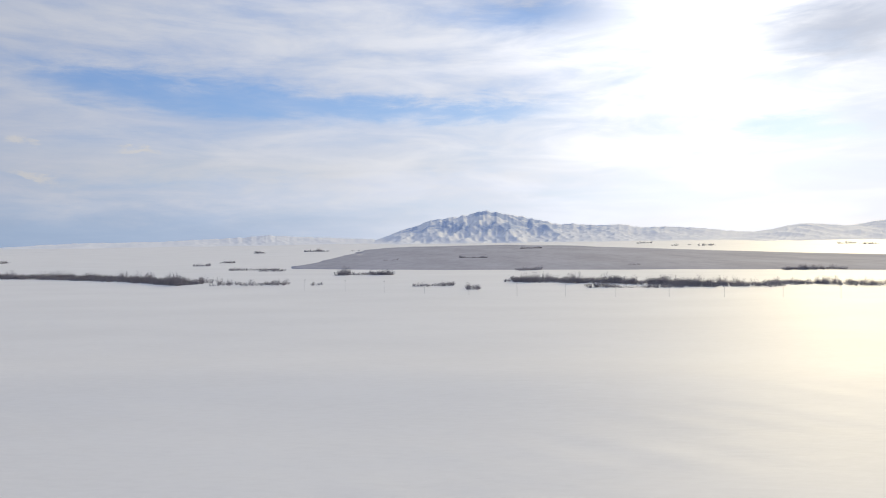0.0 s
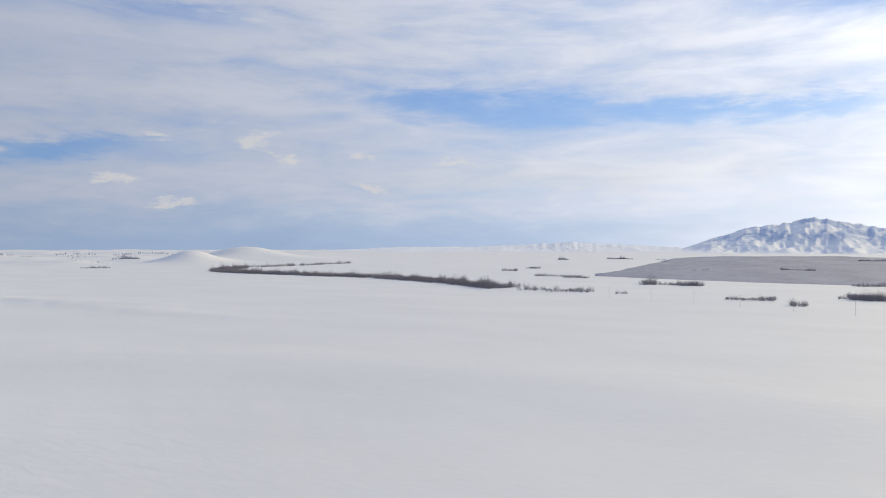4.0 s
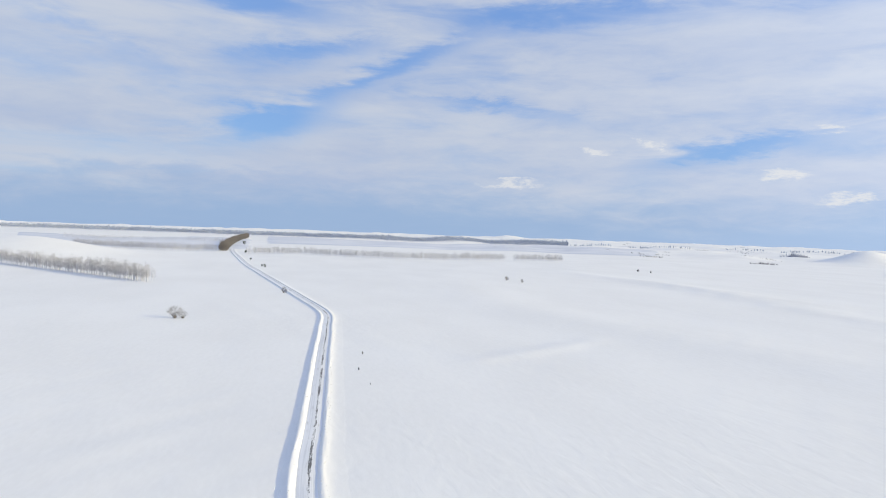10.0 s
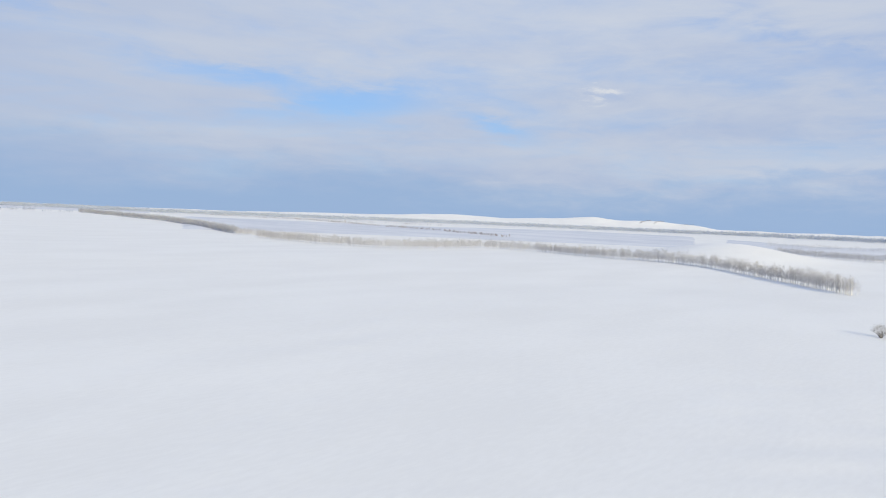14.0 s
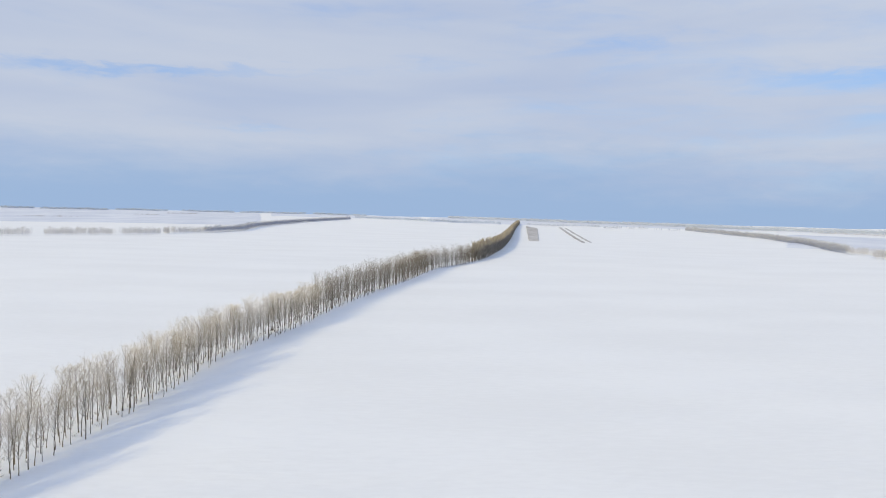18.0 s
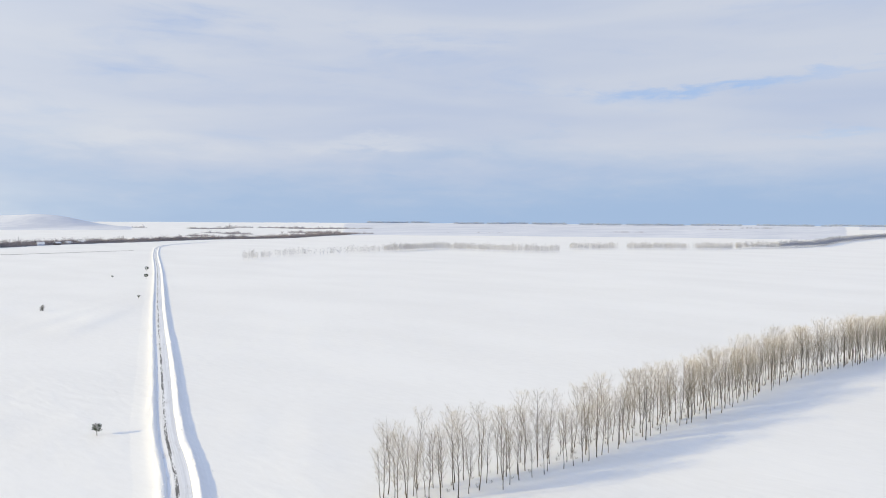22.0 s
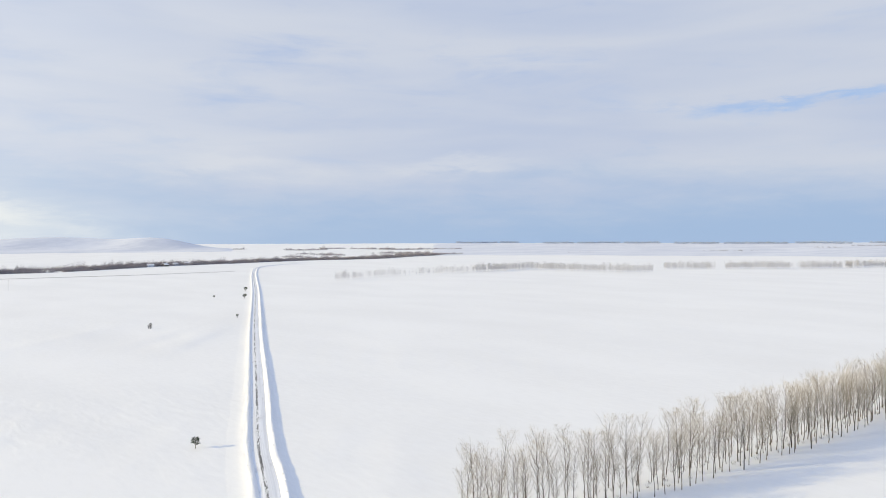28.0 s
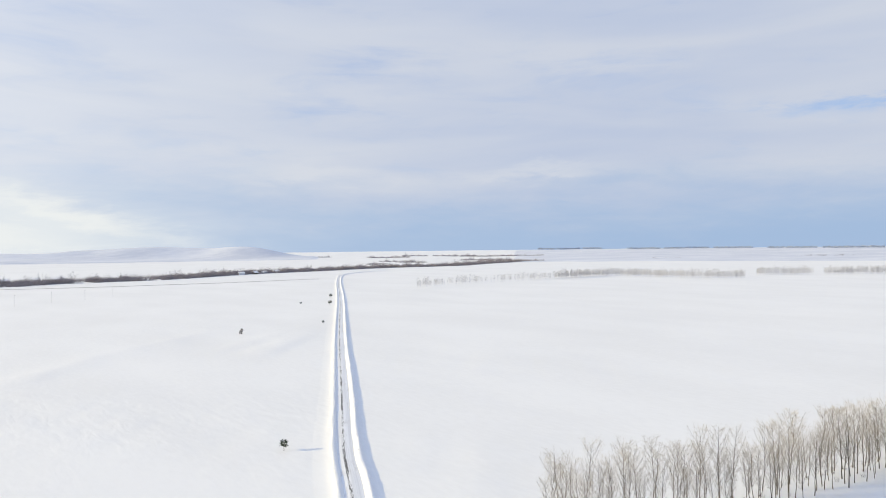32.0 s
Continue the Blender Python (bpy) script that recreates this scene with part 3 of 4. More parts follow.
def build_road():
    line = spline(ROAD_LINE, 1.6)
    d = np.gradient(line, axis=0)
    d /= np.linalg.norm(d, axis=1)[:, None]
    side = np.stack([-d[:, 1], d[:, 0]], 1)
    along = np.concatenate([[0], np.cumsum(np.hypot(*np.diff(line, axis=0).T))])
    z0 = terrain(line[:, 0], line[:, 1]) + 0.18
    lift = 0.18
    rng = np.random.RandomState(5)

    def strip(name, us, zs, mat, rough, cover, label, category):
        us, zs = np.array(us, float), np.array(zs, float)
        k = len(us)
        wob = np.stack([waves(along, along * 0, 14 + i, 30 + i) for i in range(k)], 1) * rough
        u = us[None] + wob * 0.5 + rng.uniform(-1, 1, (len(line), k)) * rough * 0.25
        z = zs[None] + (wob * 0.35 + rng.uniform(-1, 1, (len(line), k)) * rough * 0.22) * np.where(zs > 0.06, 1.0, 0.18)[None]
        xy = line[:, None] + side[:, None] * u[..., None]
        v = np.concatenate([xy, (terrain(xy[..., 0], xy[..., 1]) + lift + z)[..., None]], -1).reshape(-1, 3)
        ob = mesh_object(name, v, grid_faces(len(line), k)[:, ::-1], mat)
        for key, val in (("across", u), ("along", np.repeat(along[:, None], k, 1))):
            at = ob.data.attributes.new(key, "FLOAT", "POINT")
            at.data.foreach_set("value", val.astype(np.float32).ravel())
        return tagged(ob, label, category, kind="structure")

    strip("road", np.linspace(-2.7, 2.7, 18), 0.04 * np.cos(np.linspace(-3, 3, 18) * 1.6), ROAD, 0.05, None,
          "packed-snow country road with a dark worn wheel track", "road")
    # the bank away from the sun falls off steeply, the other runs out into the field
    steep = ([1.65, 1.8, 2.0, 2.25, 2.55, 2.8, 2.95, 3.15, 3.4, 3.75, 4.3, 5.0], [-0.05, 0.08, 0.19, 0.30, 0.39, 0.43, 0.39, 0.24, 0.06, -0.10, -0.24, -0.50])
    soft = ([1.7, 1.85, 2.05, 2.3, 2.5, 2.7, 3.0, 3.4, 3.9, 4.5, 5.2, 6.0, 7.0, 8.5], [-0.05, 0.09, 0.20, 0.27, 0.28, 0.25, 0.17, 0.06, -0.03, -0.095, -0.135, -0.165, -0.195, -0.4])
    strip("snow_bank", soft[0], soft[1], SNOW, 0.16, None, "ploughed snow bank with a steep cut face along the road", "snow bank")
    strip("snow_bank", [-u for u in steep[0]][::-1], steep[1][::-1], BANK_SNOW, 0.21, None, "crumbly ploughed snow bank dropping to the field", "snow bank")
    # clods thrown up by the plough
    vs, fs = [], []
    for i in np.nonzero((np.abs(line[:, 0]) < 420))[0]:
        for sgn, lo, hi in ((1, 2.2, 3.4), (-1, 2.1, 3.3), (-1, 2.4, 5.6)):
            if rng.rand() < 0.85:
                u, r = rng.uniform(lo, hi), rng.uniform(0.05, 0.15)
                prof = soft if sgn > 0 else steep
                o = np.array([*(line[i] + side[i] * u * sgn + d[i] * rng.uniform(-0.8, 0.8)), max(z0[i] + np.interp(u, prof[0], prof[1]), z0[i] - 0.18) + r * 0.3])
                k = len(vs)
                for q in ((1, 0, 0), (0, 1, 0), (-1, 0, 0), (0, -1, 0), (0, 0, 1), (0, 0, -1)):
                    vs.append(tuple(o + np.array(q) * r * rng.uniform(0.6, 1.4)))
                fs.extend((k + m, k + (m + 1) % 4, k + e) if e == 4 else (k + (m + 1) % 4, k + m, k + e) for m in range(4) for e in (4, 5))
    tagged(mesh_object("snow_clods", vs, fs, BANK_SNOW, False), "small lumps of ploughed snow on the road banks", "snow lumps", kind="stuff")


build_road()


# ---- mountains ----
def build_range(name, skyline, r0, crest, r1, rough, label, seed):
    """A mountain range: skyline gives bearing and height in metres."""
    b = np.array([s[0] for s in skyline], float)
    h = np.array([s[1] for s in skyline], float)
    az = np.linspace(b[0], b[-1], 520)
    rr = np.concatenate([np.linspace(r0, crest, 46), np.linspace(crest, r1, 16)[1:]])
    A, R = np.meshgrid(az, rr)
    x, y = -R * np.sin(np.radians(A)), R * np.cos(np.radians(A))
    H = np.interp(A, b, h) * (1 + 0.05 * waves(A * 100, A * 0, 60, seed + 20, 6) + 0.02 * waves(A * 100, A * 0, 24, seed + 21, 6))
    t = np.where(R < crest, (R - r0) / (crest - r0), (r1 - R) / (r1 - crest))
    ridge = np.zeros_like(x)
    amp, size = 1.0, 460.0
    for i in range(4):
        ridge = ridge + amp * (1 - np.abs(waves(np.radians(A) * crest, (R - crest) * 0.3, size, seed + i, 4)) * 2.2)
        amp, size = amp * 0.5, size * 0.42
    ridge = ridge / 2.2
    body = t ** 1.25
    z = terrain(x, y) - 3 + 1.1 * H * (body + rough * (ridge - 0.45) * np.sin(np.pi * np.clip(t, 0, 1)) ** 0.8 + rough * 0.10 * (ridge - 0.5) * t)
    ob = mesh_object(name, np.stack([x, y, z], -1).reshape(-1, 3), grid_faces(len(rr), len(az)), HAZY_ROCK)
    return tagged(ob, label, "mountain", kind="structure")


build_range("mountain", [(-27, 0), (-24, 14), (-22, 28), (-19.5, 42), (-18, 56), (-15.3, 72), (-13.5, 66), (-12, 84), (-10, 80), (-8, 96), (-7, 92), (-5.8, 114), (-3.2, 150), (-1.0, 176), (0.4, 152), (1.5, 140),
                         (2.9, 130), (5.2, 82), (7.0, 34), (8.3, 4), (9, 0)], 3300, 4450, 4880, 0.27, "rocky mountain with snow in its gullies, blued by painted haze", 50)
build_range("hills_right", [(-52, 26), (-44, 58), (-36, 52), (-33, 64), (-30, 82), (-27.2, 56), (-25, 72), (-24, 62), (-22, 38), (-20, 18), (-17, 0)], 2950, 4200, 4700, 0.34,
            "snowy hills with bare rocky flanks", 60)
build_range("hills_left", [(6, 0), (8, 22), (11, 32), (13.5, 42), (16.3, 56), (18, 44), (20, 36), (24, 28), (30, 22), (37, 0)], 3700, 4600, 4900, 0.2, "low far hills under the sky, blued by painted haze", 70)


# ---- trees ----
def tube(verts, faces, pts, radii, sides):
    """A tapered tube along pts, added to the lists."""
    start = len(verts)
    for i, (p, r) in enumerate(zip(pts, radii)):
        d = (pts[min(i + 1, len(pts) - 1)] - pts[max(i - 1, 0)]).normalized()
        s = d.orthogonal().normalized()
        q = d.cross(s)
        for k in range(sides):
            a = 2 * math.pi * k / sides
            verts.append(tuple(p + (s * math.cos(a) + q * math.sin(a)) * r))
    for i in range(len(pts) - 1):
        for k in range(sides):
            a, b = start + i * sides + k, start + i * sides + (k + 1) % sides
            faces.append((a, b, b + sides, a + sides))


def blade(verts, faces, a, b, w, rng):
    """A thin twig: a slim three-sided spike from a to b."""
    d = (b - a).normalized()
    s = d.orthogonal().normalized()
    s.rotate(Matrix.Rotation(rng.uniform(0, 6.28), 3, d))
    q = d.cross(s)
    i = len(verts)
    verts.extend((tuple(a + s * w), tuple(a - s * w * 0.5 + q * w * 0.87), tuple(a - s * w * 0.5 - q * w * 0.87), tuple(b)))
    faces.extend(((i, i + 1, i + 3), (i + 1, i + 2, i + 3), (i + 2, i, i + 3)))


def tall_tree(rng, h, limbs=24, twigs=10, fine=5, spread=1.0, first=0.28, thin=1.0):
    """Trunk and crown of a bare tall tree with a rounded top: two pairs of verts and faces."""
    tv, tf, cv, cf = [], [], [], []
    lean = Vector((rng.uniform(-0.06, 0.06), rng.uniform(-0.06, 0.06), 0))
    pts, p = [], Vector((0, 0, -0.4))
    for i in range(9):
        pts.append(p.copy())
        p = p + Vector((lean.x * h / 8 + rng.gauss(0, 0.09), lean.y * h / 8 + rng.gauss(0, 0.09), (h * 0.95 + 0.4) / 8))
    r0 = 0.0074 * h
    tube(tv, tf, pts, [r0 * (1.25 if i == 0 else (1 - 0.93 * i / 8)) for i in range(9)], 6)

    def along(t):
        f = t * 8
        i = min(int(f), 7)
        return pts[i].lerp(pts[i + 1], f - i)
    turn = rng.uniform(0, 6.28)
    for k in range(limbs):
        t = first + (0.97 - first) * (k + rng.uniform(0, 0.8)) / limbs
        turn += rng.uniform(1.7, 3.0)
        c = (t - first) / (1 - first)
        # the limbs reach to an egg-shaped outline, widest above the middle
        full = (0.5 + 0.9 * c) if c < 0.5 else math.sqrt(max(0.05, 1 - ((c - 0.5) / 0.56) ** 2)) * 0.95
        reach = h * 0.17 * full * rng.uniform(0.6, 1.15) * spread
        rise = min(reach * rng.uniform(1.0, 1.7) * (1.45 - 0.5 * c), h * 1.03 - t * h)
        d = Vector((math.cos(turn), math.sin(turn), 0))
        b0 = along(t)
        b1 = b0 + d * reach * 0.55 + Vector((0, 0, rise * 0.42))
        b2 = b0 + d * reach * 0.95 + Vector((rng.gauss(0, 0.1), rng.gauss(0, 0.1), rise))
        rad = (r0 * (1 - 0.9 * t) * 0.36 + 0.012) * thin ** 0.5
        tube(tv, tf, [b0, b1, b2], [rad, rad * 0.65, 0.010], 3)
        for j in range(twigs):
            s = 0.22 + 0.78 * (j + rng.random()) / twigs
            o = b0.lerp(b1, s * 2) if s < 0.5 else b1.lerp(b2, s * 2 - 1)
            e = Vector((d.x * 0.6 + rng.gauss(0, 0.7), d.y * 0.6 + rng.gauss(0, 0.7), rng.gauss(0.75 - 0.25 * c, 0.4))).normalized()
            ln = h * rng.uniform(0.04, 0.075)
            end = o + e * ln
            blade(cv, cf, o, end, 0.0080 * thin, rng)
            for _ in range(fine):
                q = o.lerp(end, rng.uniform(0.25, 1.0))
                g = (e + Vector((rng.gauss(0, 0.7), rng.gauss(0, 0.7), rng.gauss(0.1, 0.5)))).normalized()
                blade(cv, cf, q, q + g * ln * rng.uniform(0.4, 0.9), 0.0048 * thin, rng)
    return (tv, tf), (cv, cf)


def mid_tree(rng, h, stems=7, width=0.022, fan=0.14):
    """A lighter tree for belts farther off: trunk spike and steep twigs."""
    v, f = [], []
    blade(v, f, Vector((0, 0, -0.5)), Vector((rng.gauss(0, 0.02) * h, rng.gauss(0, 0.02) * h, h)), 0.016 * h, rng)
    for _ in range(stems):
        t = rng.uniform(0.25, 0.85)
        a = rng.uniform(0, 6.28)
        o = Vector((0, 0, h * t))
        r = h * fan * rng.uniform(0.4, 1.3) * (1.25 - t)
        blade(v, f, o, o + Vector((math.cos(a) * r, math.sin(a) * r, h * rng.uniform(0.12, 0.28))), width * h * 0.3, rng)
    return np.array(v), [tuple(x) for x in f]


def shrub(rng, h, stems=9, width=0.02):
    """A bare many-stemmed bush with a rounded outline."""
    v, f = [], []
    for _ in range(stems):
        a, q = rng.uniform(0, 6.28), math.sqrt(rng.random())
        r = h * 0.62 * q
        o = Vector((math.cos(a) * r * 0.3, math.sin(a) * r * 0.3, -0.3))
        e = Vector((math.cos(a) * r, math.sin(a) * r, h * (0.35 + 0.65 * math.sqrt(1 - q * q * 0.95)) * rng.uniform(0.8, 1.05)))
        blade(v, f, o, e, width * h, rng)
        for _ in range(3):
            p = o.lerp(e, rng.uniform(0.3, 0.9))
            blade(v, f, p, p + Vector((rng.gauss(0, 0.16), rng.gauss(0, 0.16), rng.uniform(0.02, 0.22))) * h, width * h * 0.5, rng)
    return np.array(v), [tuple(x) for x in f]


def crowd(name, places, kinds, mat, label, category, seed, kind="stuff", parent=None):
    """Many small plants in one mesh. places: x, y, size."""
    if not places:
        return None
    rng = random.Random(seed)
    vs, fs, n = [], [], 0
    zs = terrain([p[0] for p in places], [p[1] for p in places])
    for (x, y, s), z in zip(places, zs):
        v, f = kinds[rng.randrange(len(kinds))]
        a = rng.uniform(0, 6.28)
        c, sn = math.cos(a) * s, math.sin(a) * s
        w = np.stack([v[:, 0] * c - v[:, 1] * sn + x, v[:, 0] * sn + v[:, 1] * c + y, v[:, 2] * s * rng.uniform(0.85, 1.12) + z], 1)
        vs.append(w)
        fs.append(np.array(f) + n)
        n += len(v)
    ob = mesh_object(name, np.concatenate(vs), np.concatenate(fs), mat, False)
    if parent:
        ob.parent = parent
        return ob
    return tagged(ob, label, category, kind=kind)


def along_line(points, spacing, rows, gap, size, rng, jitter=0.5, skip=0.0, holes=()):
    """Places in rows along a line. holes: stretches left empty, as parts of the length."""
    line = spline(points, 4.0)
    s = np.concatenate([[0], np.cumsum(np.hypot(*np.diff(line, axis=0).T))])
    d = np.gradient(line, axis=0)
    d /= np.linalg.norm(d, axis=1)[:, None]
    out = []
    for k in range(rows):
        q = rng.uniform(0, spacing)
        while q < s[-1]:
            t = q / s[-1]
            if rng.random() >= skip and not any(a < t < b for a, b in holes):
                i = min(int(np.searchsorted(s, q)), len(s) - 1)
                o = (k - (rows - 1) / 2) * gap + rng.gauss(0, jitter)
                px, py = float(np.interp(q, s, line[:, 0])), float(np.interp(q, s, line[:, 1]))
                out.append((px - d[i][1] * o + rng.gauss(0, 0.4), py + d[i][0] * o, size * rng.uniform(0.72, 1.14)))
            q += spacing * rng.uniform(0.6, 1.4)
    return out


def part(name, verts, faces, mat, parent, label=""):
    ob = mesh_object(name, verts, faces, mat, name in ("trunk", "pole"))
    ob.parent = parent
    if label:
        ob["label"] = label
    return ob


BELT = [(60.4, -71.5), (57.5, -80), (54, -92), (51, -106), (49, -123), (44, -160), (40, -200), (29, -241), (15, -312), (-11, -410), (-36, -513), (-72, -592), (-121, -774), (-199, -1160), (-332, -1875), (-503, -2754)]
NEAR_TREES = 300


def build_belt():
    rng = random.Random(11)
    kinds = []
    for i in range(12):
        (tv, tf), (cv, cf) = tall_tree(rng, rng.uniform(9.4, 10.9))
        kinds.append((tv, tf, cv, cf))
    spots = [(x + 1.9, y, s * (1.0 + 0.08 * float(smooth(100, 170, math.hypot(x, y))))) for x, y, s in along_line(BELT, 2.15, 3, 2.5, 1.03, rng, 0.35)]
    spots.sort(key=lambda p: math.hypot(p[0] - 63, p[1] + 71))
    masters = [None] * len(kinds)
    for x, y, s in spots[:NEAR_TREES]:
        k = rng.randrange(len(kinds))
        m = Matrix.LocRotScale((x, y, ground_z(x, y)), Euler((0, 0, rng.uniform(0, 6.28))), None)
        if masters[k] is None:
            root = new("bare_tree")
            part("trunk", kinds[k][0], kinds[k][1], BARK, root, "slim dark grey trunk")
            part("crown", kinds[k][2], kinds[k][3], TWIG, root, "fine bare beige twigs")
            root.matrix_basis = m
            root.scale = (s, s, s)
            tagged(root, "tall slim leafless tree in a planted row on snow", "tree", "trees of the shelter belt")
            masters[k] = root
        else:
            ob = copy_thing(masters[k], m)
            ob.scale = (s, s, s * rng.uniform(0.92, 1.06))
    rest = [(x, y, s * (1.0 + 0.14 * float(smooth(170, 240, math.hypot(x, y))))) for x, y, s in spots[NEAR_TREES:]]
    wood, twig = [], []
    for i in range(6):
        (tv, tf), (cv, cf) = tall_tree(rng, 11.2, 15, 6, 2, 1.15, 0.22, 1.8)
        wood.append((np.array(tv), [q for t in tf for q in ((t[0], t[1], t[2]), (t[0], t[2], t[3]))]))
        twig.append((np.array(cv), cf))
    a = [p for p in rest if math.hypot(p[0], p[1]) < 620]
    b = [p for p in rest if math.hypot(p[0], p[1]) >= 620]
    label = "dense row of leafless olive-brown trees across the snow"
    body = crowd("shelter_belt", a, wood, BARK, label, "tree belt", 3)
    crowd("crowns", a, twig, BELT_TWIG, "", "", 3, "", body)
    far = [mid_tree(rng, 12.0, 16, 0.12, 0.26) for _ in range(6)]
    crowd("shelter_belt", b, far, FAR_BELT, label, "tree belt", 4)
    under = [(x + 3.0, y, s) for x, y, s in along_line(BELT, 3.4, 2, 3.0, 0.22, rng, 0.5) if math.hypot(x, y) < 420]
    crowd("undergrowth", under, [shrub(rng, 4.0, 16, 0.010) for _ in range(5)], BARK, "low dry shrubs at the foot of the tree row", "undergrowth", 8)


build_belt()


def build_far_belts():
    rng = random.Random(21)
    trunks, crowns = [], []
    for _ in range(8):
        v, f = [], []
        for k in range(rng.choice((1, 1, 2))):
            tube(v, f, [Vector((k * 0.8, 0, -0.5)), Vector((k * 0.9 + rng.gauss(0, 0.15), rng.gauss(0, 0.15), 5.0)), Vector((k + rng.gauss(0, 0.3), rng.gauss(0, 0.3), 9.0))], [0.15, 0.11, 0.02], 3)
        trunks.append((np.array(v), [q for t in f for q in ((t[0], t[1], t[2]), (t[0], t[2], t[3]))]))
        v, f = [], []
        for _ in range(66):
            c, a = rng.random(), rng.uniform(0, 6.28)
            r = 1.7 * math.sqrt(rng.random()) * math.sqrt(max(0.04, 1 - ((c - 0.45) / 0.6) ** 2))
            o = Vector((math.cos(a) * r, math.sin(a) * r, 2.3 + 7.2 * c))
            g = Vector((math.cos(a) + rng.gauss(0, 0.6), math.sin(a) + rng.gauss(0, 0.6), rng.uniform(1.0, 3.0))).normalized()
            blade(v, f, o, o + g * rng.uniform(0.8, 1.6), 0.055, rng)
        crowns.append((np.array(v), f))
    pale = None
    plain = [mid_tree(rng, 12.0, 26, 0.05, 0.30) for _ in range(7)]

    def belt(points, label, size=1.0, spacing=2.4, rows=3, mat=PALE_WOOD, kinds=pale, skip=0.05, holes=(), gap=3.0, name="tree_belt"):
        if kinds is None and mat is PALE_WOOD:
            places, seed = along_line(points, spacing, rows, gap, size, rng, 0.6, skip, holes), rng.randrange(999)
            body = crowd(name, places, trunks, WHITE_BARK, label, "tree belt", seed)
            crowd("crowns", places, crowns, GREY_TWIG, "", "", seed, "", body)
            return
        kinds = kinds or plain
        crowd(name, along_line(points, spacing, rows, gap, size, rng, 0.6, skip, holes), kinds, mat, label, "tree belt", rng.randrange(999))
    belt([(-506, -85), (-576, -140), (-647, -211), (-681, -284), (-705, -369), (-745, -470), (-735, -540), (-668, -556), (-600, -570), (-578, -620), (-570, -692), (-580, -807)],
         "long row of pale leafless trees with whitish trunks", 1.10, 1.9, 3)
    belt([(-617, -867), (-611, -901)], "short pale clump of leafless trees between gaps", 1.0, 1.9, 3)
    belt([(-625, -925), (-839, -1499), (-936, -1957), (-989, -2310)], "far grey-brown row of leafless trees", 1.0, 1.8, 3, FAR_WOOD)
    belt([(-1008, -43), (-1036, 28), (-991, 99), (-967, 179), (-1009, 304), (-1031, 430)], "thin pale row of leafless trees across a field", 0.95, 2.0, 3, skip=0.1, holes=((0.8, 0.83),))
    belt([(-1122, -290), (-1098, -220), (-1072, -150), (-1082, -88)], "pale row of leafless trees across a field", 1.0, 1.9, 3)
    belt([(-1560, -420), (-1560, -260), (-1580, -110)], "far pale row of leafless trees", 0.9, 3.5, 2)
    belt([(-1088, -80), (-1316, -86), (-1708, -92), (-2151, -89)], "brown dense wood strip beside the road", 1.0, 2.6, 4, BROWN_WOOD)
    belt([(577, -399), (604, -474), (603, -546), (613, -630)], "sparse uneven row of pale leafless trees", 0.85, 2.6, 2, skip=0.3, holes=((0.22, 0.26), (0.5, 0.53)))
    belt([(613, -630), (613, -660), (610, -736), (531, -743), (472, -758), (452, -778)], "uneven row of pale leafless trees", 0.98, 1.8, 3, skip=0.1)
    belt([(486, -864), (439, -909)], "short row of pale leafless trees", 1.0, 1.8, 3)
    belt([(429, -922), (383, -968), (363, -988), (324, -1052), (325, -1079), (289, -1143)], "broken row of pale leafless trees", 1.0, 1.8, 3, holes=((0.32, 0.36), (0.6, 0.64), (0.72, 0.75)))
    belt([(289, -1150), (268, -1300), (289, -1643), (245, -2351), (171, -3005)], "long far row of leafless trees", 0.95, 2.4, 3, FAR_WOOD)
    belt([(157, -3203), (-97, -2953), (-251, -2775), (-419, -2661)], "dark far row of trees", 0.95, 4.0, 4, DARK_HAZED_FOREST)
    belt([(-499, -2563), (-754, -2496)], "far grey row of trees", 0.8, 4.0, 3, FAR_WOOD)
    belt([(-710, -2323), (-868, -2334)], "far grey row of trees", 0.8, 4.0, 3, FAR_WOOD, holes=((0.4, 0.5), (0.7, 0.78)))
    belt([(-830, -2189), (-931, -2216)], "far dotted row of trees", 0.8, 6.0, 2, FAR_WOOD, skip=0.4)
    # forest bands near the horizon, with the haze put into their colour
    wood = [mid_tree(rng, 15.0, 13, 0.30, 0.4) for _ in range(5)]
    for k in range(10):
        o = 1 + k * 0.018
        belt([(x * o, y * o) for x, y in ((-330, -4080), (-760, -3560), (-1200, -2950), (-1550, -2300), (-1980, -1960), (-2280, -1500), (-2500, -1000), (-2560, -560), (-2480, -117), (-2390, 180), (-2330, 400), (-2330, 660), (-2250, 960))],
             "grey leafless forest band along the plain", 0.85, 5.5, 1, HAZED_FOREST, wood, 0.1, (), 8.0, "forest")
    belt([(-2250, 960), (-2330, 1250), (-2250, 1600), (-2050, 1900)], "broken dark woods along the plain", 0.6, 9.0, 2, HAZED_FOREST, wood, 0.45, ((0.2, 0.27), (0.5, 0.62), (0.75, 0.8)), 14.0, "forest")
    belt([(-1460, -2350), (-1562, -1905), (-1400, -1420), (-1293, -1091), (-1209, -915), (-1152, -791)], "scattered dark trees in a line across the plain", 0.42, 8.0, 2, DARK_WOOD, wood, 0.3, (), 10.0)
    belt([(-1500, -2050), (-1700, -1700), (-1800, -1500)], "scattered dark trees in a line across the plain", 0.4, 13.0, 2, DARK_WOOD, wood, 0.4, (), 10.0)
